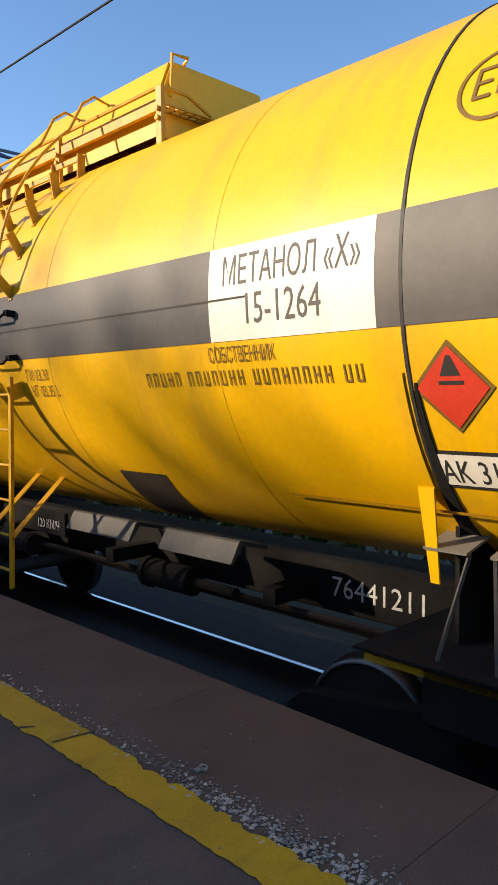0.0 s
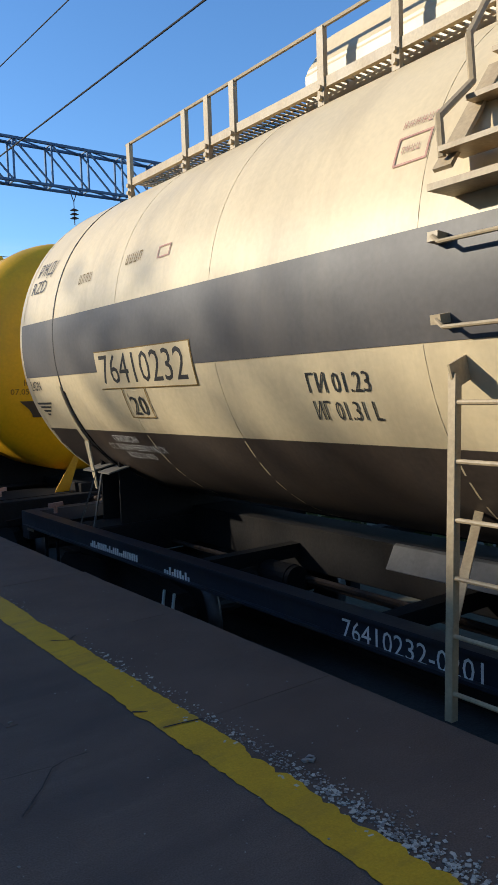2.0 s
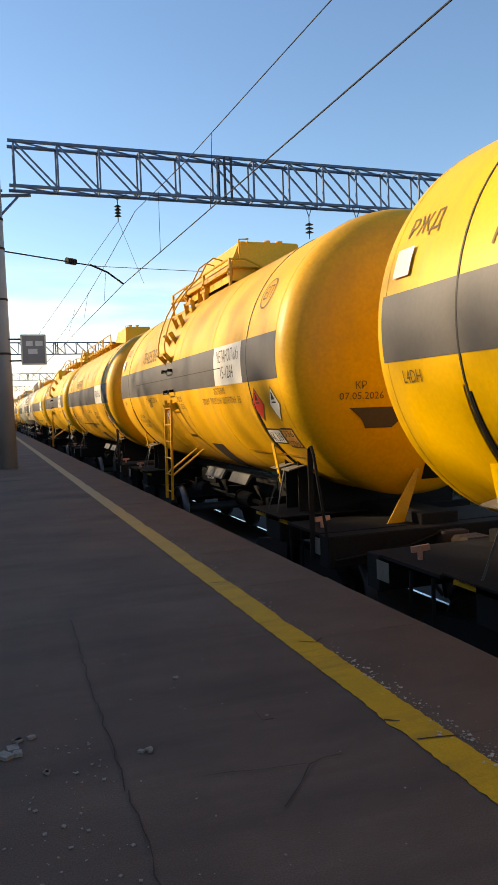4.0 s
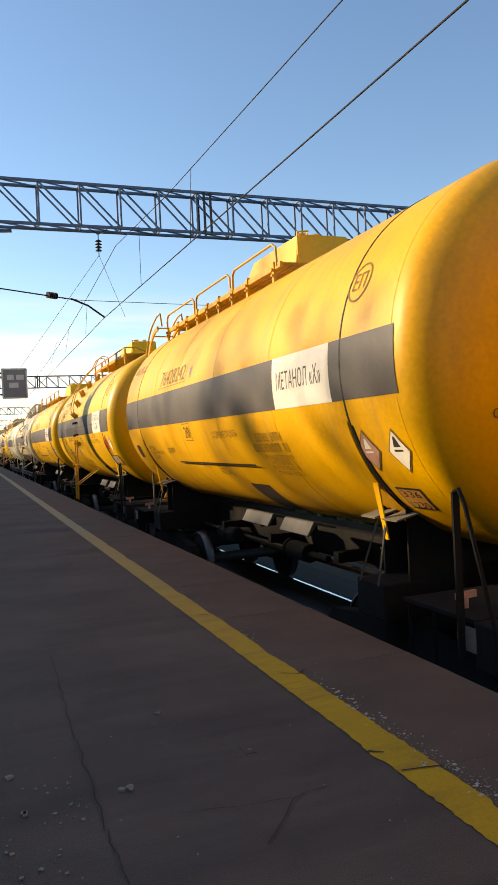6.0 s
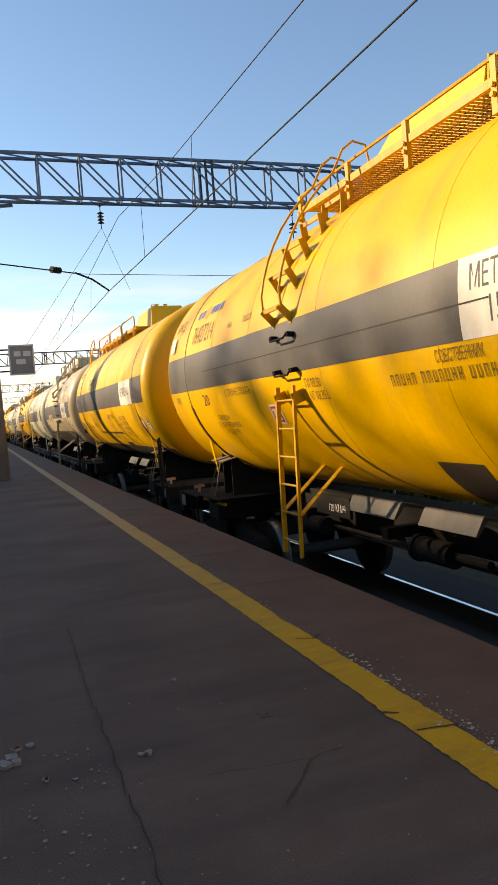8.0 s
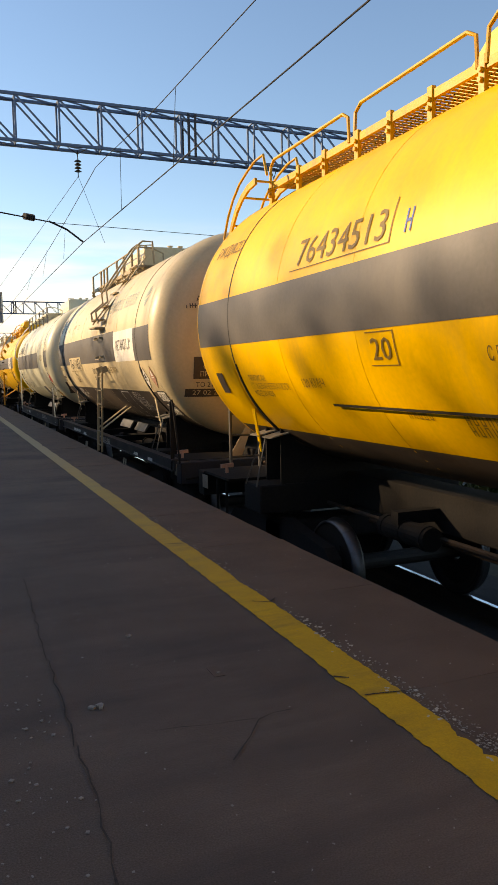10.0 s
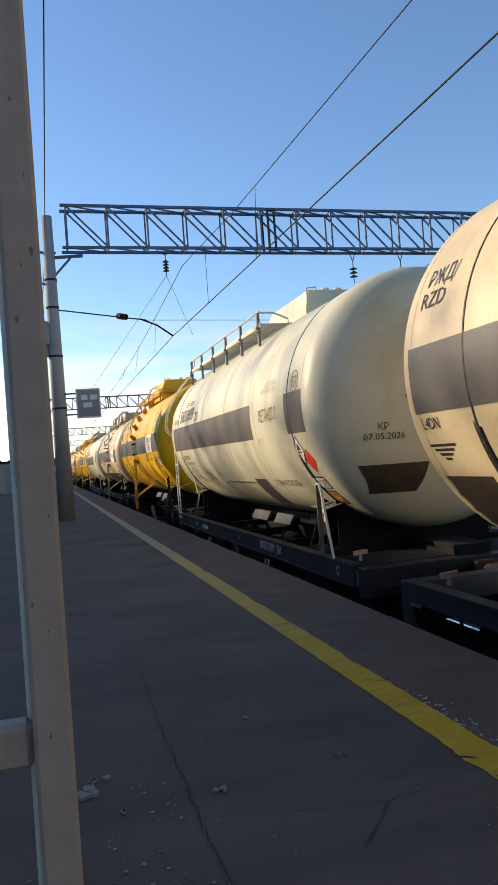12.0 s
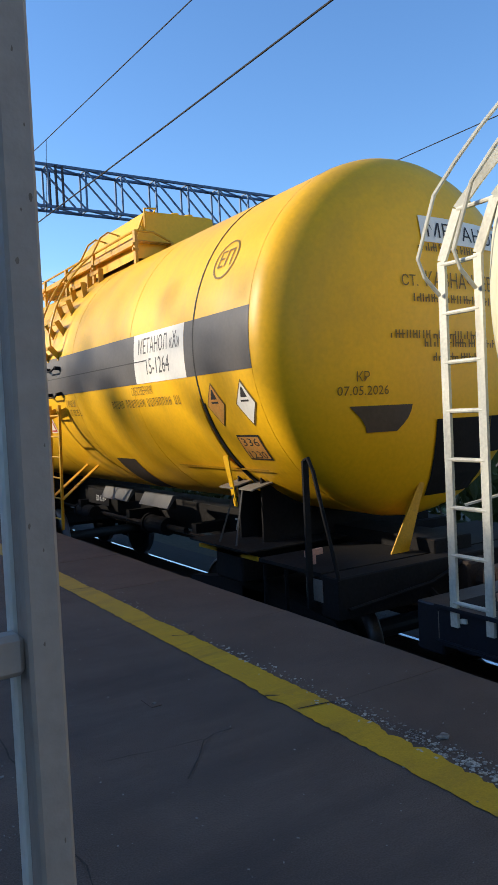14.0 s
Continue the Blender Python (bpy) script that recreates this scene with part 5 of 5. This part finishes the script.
    sign_plate(w, -40.0, -4.20, 0.22, 0.46)
    sign_plate(w, -51.5, -4.24, 0.30, 0.36, PANEL_WHITE, ((0.5, "336"), (0.0, "1230")))
    bm = B()
    c = [(-34.2, -1.47), (-34.2, -2.08), (-60, -1.90), (-60, -1.28)]
    for a, b in zip(c, c[1:] + c[:1]):
        horizontal = abs(a[0] - b[0]) < 1
        if horizontal:
            curved(bm, [a, b, (b[0] - 0.7, b[1]), (a[0] - 0.7, a[1])], 0.008, 4, 1)
        else:
            curved(bm, [a, (a[0], a[1] - 0.022), (b[0], b[1] - 0.022), b], 0.008, 1, 8)
    part("outlined_square", bm, INK_WHITE, w)
    ladder_side(-0.84, -1.25, 2.62, 1.0, -1.66, -1.72, 6, w, trim)
    bracket_feet(w, -0.84, -1.25, trim)
    handhold(w, 3.0, -0.76, -1.22, trim)
    handhold(w, -9.8, -0.76, -1.22, trim)
    # sloping stair to the walkway with two bent handrails
    for y in (-0.85, -1.32):
        part("stair_string", bar(B(), on_tank(13, y, RT + 0.15), Vector((-0.72, y, 4.82)), 0.10, 0.02), trim, w)
        p0 = on_tank(13, y, RT + 0.15)
        pts = [p0 + Vector((0, 0, 0.05)), p0 + Vector((-0.02, 0.0, 0.22)), p0 + Vector((0.22, 0, 0.42)), p0 + Vector((0.20, 0.0, 0.62)), Vector((-0.90, y, 5.02)), Vector((-0.78, y, 5.12)), Vector((-0.58, y, 5.12)), Vector((-0.55, y, 4.7))]
        part("handrail", tube(B(), pts, 0.02), trim, w)
    for k in range(5):
        u = (k + 0.3) / 5
        p = on_tank(13, 0, RT + 0.15).lerp(Vector((-0.72, 0, 4.82)), u)
        part("tread", box(B(), p.x - 0.09, p.x + 0.09, -1.32, -0.85, p.z - 0.012, p.z + 0.012), trim, w)
    part("stair_foot", box(B(), on_tank(13, 0, RT + 0.18).x - 0.03, on_tank(13, 0, RT).x + 0.08, -1.36, -0.81, ZT + 0.30, ZT + 0.33), trim, w)
    walkway(w, -0.80, -1.2, 3.75, 4.68, [-1.1, -0.55, 0.2, 0.88, 1.93, 2.3, 2.66, 3.69], trim, 0.36)
    hatch_hood(w, -0.9, 1.25, shell, 0.6, 4.6, 5.10, 0.06, 0.66, 0.2)
    for text, y, h, width in ((number + "-0201", 0.13, 0.12, 0.98),):
        bm = letters(text, h / 0.7, width)
        for v in bm.verts:
            v.co = Vector((-1.463, y - v.co.x, 1.098 + v.co.y))
        part("sill_number", bm, INK_WHITE, w)
    bm = B()
    rr = random.Random(3)
    for y0, n, z in ((3.6, 24, 1.12), (2.2, 10, 1.11), (-2.9, 8, 1.10), (-3.9, 7, 1.10)):
        for k in range(n):
            box(bm, -1.468, -1.459, y0 - k * 0.04 - 0.018, y0 - k * 0.04, z, z + rr.choice((0.03, 0.06, 0.06)))
    tagged(part("sill_text", bm, INK_WHITE, w), kind="stuff")
    end_writing(w, INK, -0.39, 4.72, 0.62)
    return tagged(w, "beige methanol tank wagon with dark belly and side stair", "tank wagon", "tank wagons of the train")


def end_ladder(w, s, mat):
    """A ladder beside the tank's end that bends over its shoulder onto the walkway, with two hooped grab rails."""
    def path(off, z_low):
        pts = [(-1.47 - off, z_low), (-1.47 - off, 3.35)]
        for k in range(1, 8):
            a = radians(12 + 37 * k / 7)
            pts.append((-(1.56 + off) * math.cos(a) + 0.04, ZT + 0.02 + (1.66 + off) * math.sin(a)))
        return pts

    ys = (s * 4.97, s * 5.24)

    def lean(y, k, n):
        return y - s * 0.80 * max(0.0, (k - 1) / (n - 2))

    for y in ys:
        bm = B()
        low = path(0.0, 1.15)
        line3 = [(x, lean(y, k, len(low)), z) for k, (x, z) in enumerate(low)]
        for a, b in zip(line3, line3[1:]):
            bar(bm, a, b, 0.022, 0.055)
        part("ladder_rail", bm, mat, w)
        out = path(0.2, 3.25)[1:]
        hoop = [(-1.50, y, 3.15), (-1.62, y, 3.25)] + [(x, lean(y, k + 1, len(out) + 1), z) for k, (x, z) in enumerate(out)] + [(-1.06, y - s * 0.95, 4.86)]
        part("grab_rail", tube(B(), hoop, 0.013), mat, w)
    for k in range(8):
        z = 1.3 + k * 0.29
        part("rung", rod(B(), (-1.47, ys[0], z), (-1.47, ys[1], z), 0.014, 8), mat, w)
    low = path(0.0, 1.15)
    for k in range(2, len(low), 2):
        x, z = low[k]
        part("rung", rod(B(), (x, lean(ys[0], k, len(low)), z), (x, lean(ys[1], k, len(low)), z), 0.014, 8), mat, w)
    part("ladder_stay", bar(B(), (-1.45, s * 5.15, 1.9), (-1.2, s * 4.9, 2.0), 0.04, 0.012), mat, w)
    part("ladder_stay", bar(B(), (-1.45, s * 5.15, 1.2), (-1.40, s * 5.40, 1.15), 0.05, 0.03), mat, w)


def head_ladder(w, s, mat):
    """A ladder behind the tank's head that bends over it onto the end of the walkway."""
    def path(off, z_low):
        pts = [(5.42 + off, z_low), (5.42 + off, 3.7)]
        for k in range(1, 8):
            a = radians(90 * k / 7)
            pts.append((4.42 + (1.0 + off) * math.cos(a), 3.78 + (0.98 + off) * math.sin(a)))
        return pts

    xs = (-1.02, -0.60)
    for x in xs:
        bm = B()
        line3 = [(x, s * y, z) for y, z in path(0.0, 2.75)]
        for a, b in zip(line3, line3[1:]):
            bar(bm, a, b, 0.03, 0.075)
        part("ladder_rail", bm, mat, w)
        part("lower_ladder_rail", bar(B(), (x, s * 5.42, 1.25), (x, s * 5.42, 2.748), 0.03, 0.05), SHEET, w)
        hoop = [(x, s * 5.45, 3.1)] + [(x, s * y, z) for y, z in path(0.2, 3.3)[1:-1]] + [(x, s * 4.45, 4.99), (x, s * 4.2, 5.0), (x, s * 4.1, 4.75)]
        part("grab_rail", tube(B(), hoop, 0.016), mat, w)
    for k in range(8):
        z = 1.4 + k * 0.29
        part("rung", rod(B(), (xs[0], s * 5.42, z), (xs[1], s * 5.42, z), 0.014, 8), mat if z > 2.75 else SHEET, w)
    for y, z in path(0.0, 1.25)[2::2]:
        part("rung", rod(B(), (xs[0], s * y, z), (xs[1], s * y, z), 0.014, 8), mat, w)


def wagon_yellow_walkway(number, belly=False):
    w, shell, trim = base_wagon(5 if belly else 3, -4.04, 3.86)
    part("band", strip_patch(-10.2, 8.0, 4.88, -2.57), BAND, w)
    part("band", strip_patch(-10.2, 8.0, -3.83, -4.88), BAND, w)
    part("white_panel", strip_patch(-10.2, 8.0, -2.57, -3.83, 0.004), PANEL_WHITE, w)
    tank_text("panel_text", "МЕТАНОЛ «Х»", -3.6, -2.68, 0.17, 1.0, INK_FADED, w)
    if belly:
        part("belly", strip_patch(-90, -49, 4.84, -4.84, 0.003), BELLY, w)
    tank_text("number", number, 12.0, 2.22, 0.24, 1.42, INK_SOFT, w)
    tank_text("text", "20", -18.5, 1.0, 0.17, 0.26, INK_SOFT, w)
    for a0, a1, y0, y1 in ((-20.2, -19.9, 1.05, 0.68), (-11.2, -10.9, 1.05, 0.68), (-19.9, -11.2, 0.692, 0.68), (10.6, 10.9, 2.34, 0.72), (10.9, 22.4, 0.732, 0.72)):
        part("text_rim", strip_patch(a0, a1, y0, y1, 0.005), INK_SOFT, w)
    tank_text("text", "С ГОРКИ НЕ СПУСКАТЬ", -19.6, -0.26, 0.09, 0.94, INK_SOFT, w)
    tank_text("text", "РЖД/RZD", 27.0, 4.65, 0.15, 0.8, INK_SOFT, w)
    tank_text("text", "120 КМ/Ч", -27.0, 2.35, 0.09, 0.42, INK_SOFT, w)
    tank_text("text", "ПРИПИСАН", -25.0, 3.6, 0.07, 0.42, INK_SOFT, w)
    tank_text("text", "СТ. КАЗНАЧЕЕВКА МОСК", -28.2, 3.62, 0.07, 0.95, INK_SOFT, w)
    tank_text("text", "КОД 214005", -31.3, 3.6, 0.07, 0.48, INK_SOFT, w)
    tank_bars("small_text", [(-22.0, -1.76, 0.1, 0.75), (-26.5, -1.6, 0.1, 1.0), (-30, -1.8, 0.06, 0.8), (-32.4, -1.9, 0.06, 0.7), (-35, -1.85, 0.06, 0.75), (-37.5, -1.9, 0.06, 0.7)], INK_SOFT, w, 22)
    tank_bars("small_text", [(-36.5, 0.2, 0.09, 0.5), (-40, 0.2, 0.09, 0.5), (-36, 0.85, 0.08, 0.3)], INK_SOFT, w, 23)
    tank_bars("maker_mark", [(12.0, 0.55, 0.17, 0.2)], INK_BLUE, w, 24)
    part("dark_plate", strip_patch(-30.6, -21.5, 4.56, 4.36, 0.01), BELLY, w)
    part("shelf_strip", strip_patch(-33.0, -32.1, 1.9, -1.42, 0.03), INK, w)
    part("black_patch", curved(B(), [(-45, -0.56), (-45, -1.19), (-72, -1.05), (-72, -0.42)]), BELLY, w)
    diamond("hazard_sign", -26.4, -4.19, 0.2, 0.17, FADED_RED, w, border=INK_SOFT)
    flame(w, -25.5, -4.19, 0.1, PANEL_WHITE)
    diamond("hazard_sign", -26.4, -4.64, 0.2, 0.16, PANEL_WHITE, w, border=INK_SOFT)
    flame(w, -25.0, -4.64, 0.1, INK)
    sign_plate(w, -48.5, -4.22, 0.26, 0.36, FADED_ORANGE, ((0.5, "336"), (0.0, "1230")))
    emblem_ring(w, 24.5, -4.2, 0.18, INK_SOFT, "ЕП")
    walkway(w, -0.80, -1.1, 4.45, 4.72, [-0.9, 0.05, 0.69, 1.31, 1.9, 2.45, 3.1, 3.7, 4.42], trim, 0.05, False, 0.24)
    for a, b in ((4.45, 2.6), (2.5, 0.75), (0.65, -1.0)):
        pts = [(-0.82, a, 4.7), (-0.82, a - 0.02, 4.94), (-0.82, a - 0.12, 5.0), (-0.82, b + 0.12, 5.0), (-0.82, b + 0.02, 4.94), (-0.82, b, 4.7)]
        part("walkway_rail", tube(B(), pts, 0.018), trim, w)
    hatch_hood(w, -0.35, 1.85, shell, 0.6, 4.6, 5.32, 0.05, 0.24, 0.5)
    head_ladder(w, 1, trim)
    bm = letters(number, 0.15 / 0.7, 0.78)
    for v in bm.verts:
        v.co = Vector((-0.236, -2.2 - v.co.x, 1.10 + v.co.y))
    part("sill_number", bm, INK_WHITE, w)
    end_writing(w, INK_SOFT, None)
    label = "yellow tank wagon with dark belly and roof walkway" if belly else "yellow tank wagon with grey band and long roof walkway"
    return tagged(w, label, "tank wagon", "tank wagons of the train")


def wagon_white(number):
    w, shell, trim = base_wagon(4, -4.04, 3.80)
    part("band", strip_patch(-12.3, 6.0, 4.42, -2.27), BAND, w)
    part("band", strip_patch(-12.3, 6.0, -3.9, -4.56, 0.004), BAND, w)
    tank_text("panel_text", "МЕТАНОЛ Х", -4.4, -2.73, 0.17, 0.82, INK_SOFT, w)
    tank_text("number", number, 9.2, 3.57, 0.28, 1.45, INK, w)
    tank_text("text", "20", 7.4, 1.95, 0.20, 0.30, INK, w)
    tank_text("text", "65т  82м", 20.6, 3.12, 0.12, 0.8, INK, w)
    tank_text("text", "РЖД/RZD", 9.5, 4.32, 0.10, 0.45, INK_SOFT, w)
    tank_text("text", "СРОЧНЫЙ ВОЗВРАТ", -20.5, 3.66, 0.10, 0.72, INK, w)
    tank_text("text", "ГИ 01 25", -34.0, 2.12, 0.09, 0.40, INK, w)
    tank_text("text", "КГ 01 24", -38.5, 2.05, 0.09, 0.40, INK, w)
    tank_text("text", "С ГОРКИ НЕ СПУСКАТЬ", -40.5, -2.22, 0.11, 1.12, INK_SOFT, w)
    tank_bars("small_text", [(-24.5, 3.6, 0.07, 0.95), (-29, 3.42, 0.08, 0.55), (-32, 3.5, 0.08, 0.75), (-35.3, 3.4, 0.06, 0.6), (-37.6, 3.45, 0.06, 0.85), (-41.5, 3.0, 0.09, 0.65)], INK_SOFT, w, 31)
    tank_bars("small_text", [(12.5, -3.0, 0.07, 0.55), (9.3, -2.85, 0.07, 0.7)], STREAK, w, 32)
    emblem_ring(w, 10.1, -4.3, 0.15, INK_SOFT, "ЕП")
    diamond("hazard_sign", -20.5, -4.12, 0.2, 0.15, PANEL_WHITE, w, border=INK)
    flame(w, -20, -4.12, 0.1, INK)
    diamond("hazard_sign", -25.6, -4.33, 0.17, 0.16, RED, w)
    sign_plate(w, -41.0, -4.0, 0.2, 0.4)
    sign_plate(w, -51.5, -4.05, 0.26, 0.36, FADED_ORANGE, ((0.5, "336"), (0.0, "1230")))
    part("shelf_strip", strip_patch(-37.9, -36.8, 0.86, -1.05, 0.03), trim, w)
    part("black_patch", curved(B(), [(-36.3, -1.20), (-36.3, -1.84), (-60, -1.68), (-60, -1.02)]), BAND, w)
    rs = random.Random(8)
    bm = B()
    for k in range(26):
        y, p, ln = rs.uniform(-3.2, 3.6), rs.choice((-12.6, -12.6, 30, 24, -37.9)), rs.uniform(2, 8)
        curved(bm, [(p - ln, y), (p - ln, y - 0.003), (p, y - rs.uniform(0.008, 0.025)), (p, y)], 0.0032, 1, 3)
    tagged(part("rust_streaks", bm, STREAK, w), kind="stuff")
    walkway(w, -1.10, -1.5, 4.22, 4.65, [-1.41, -0.30, 0.82, 1.93, 3.04, 4.18], trim, 0.20, True, 0.34, POST_GREY)
    hatch_hood(w, -1.95, 0.3, shell, 0.6, 4.6, 5.10, 0.04, 0.46)
    end_ladder(w, 1, trim)
    for text, y, h, width in ((number, -1.76, 0.13, 0.74), ("201", -2.62, 0.13, 0.20), ("Н", -0.41, 0.09, 0.08), ("С", -4.9, 0.10, 0.08), ("L", 3.76, 0.11, 0.07), ("ТАРА 27,5Т", 3.40, 0.08, 0.43)):
        bm = letters(text, h / 0.7, width)
        for v in bm.verts:
            v.co = Vector((-1.463, y - v.co.x, 1.098 + v.co.y))
        part("sill_number", bm, INK_WHITE, w)
    bm = B()
    for y0, y1, z0, z1 in ((2.08, 2.56, 1.10, 1.106), (2.08, 2.56, 1.174, 1.18), (2.08, 2.09, 1.106, 1.174), (2.55, 2.56, 1.106, 1.174)):
        box(bm, -1.466, -1.459, y0, y1, z0, z1)
    plate = part("sill_plate", bm, INK_WHITE, w)
    bm = B()
    for k in range(14):
        box(bm, -1.465, -1.459, 2.11 + k * 0.03, 2.127 + k * 0.03, 1.12, 1.16)
    tagged(part("plate_marks", bm, INK_WHITE, plate), kind="stuff")
    end_writing(w, INK, None, 4.58, 0.62)
    return tagged(w, "white tank wagon with grey band on a dark frame", "tank wagon", "tank wagons of the train")



OWN = {0: dict(panel=0.12, hoop=-3.72, tail=0.1, half=4.92), 5: dict(panel=-0.18, hoop=-4.08, long_walk=True, signs=(("RED", -0.05), ("WHITE", -0.50)), tail=-0.03),
       2: dict(signs=(("FADED", 0.0), ("WHITE", -0.53))), 9: dict(panel=-0.02, signs=(("FADED", -0.08), ("WHITE", -0.58)))}
first = {}
WAGONS = []
PITCH, Y0, V, ACC = 12.02, 6.43, 7.297, 0.009
NUMBERS = {0: "76441211", 1: "76410232", 2: "76420258", 3: "76425382", 4: "76428242", 5: "76427214", 6: "76434513", 7: "76410653", 8: "50030089", 9: "76441278"}
KINDS = "Y B Y P L Y D B W Y B W Y Y B L W Y B Y L W B Y".split()
MAKE = {"Y": wagon_yellow_hood, "P": lambda n: wagon_yellow_hood(n, True), "B": wagon_beige, "L": wagon_yellow_walkway, "D": lambda n: wagon_yellow_walkway(n, True), "W": wagon_white}
for i, k in enumerate(KINDS):
    if i in (0, 1, 2, 4, 5, 6, 7, 8, 9) or k not in first:
        w = MAKE[k](NUMBERS.get(i, "76420000"), **OWN.get(i, {}))
        first.setdefault(k, w)
    else:
        w = copy_thing(first[k], pose(TRACK, Y0 + PITCH * i, RAIL))
    WAGONS.append(w)


def motions():
    """The train rolls past along -y; the wheels turn with it."""
    for i, w in enumerate(WAGONS):
        rows = []
        for k in range(15):
            t = float(k)
            rows.append((t, pose(TRACK, Y0 + PITCH * i - V * t - ACC * t * t, RAIL)))
        walk(w, rows)
        if i > 9:
            continue
        for wheel in [c for c in w.children if c.name.startswith("wheelset")]:
            x, y, z = wheel.location
            turn = []
            for k in range(141):
                t = k * 0.1
                turn.append((t, pose(x, y, z, math.degrees((V * t + ACC * t * t) / WHEEL_R), 0, 0)))
            walk(wheel, turn)


motions()
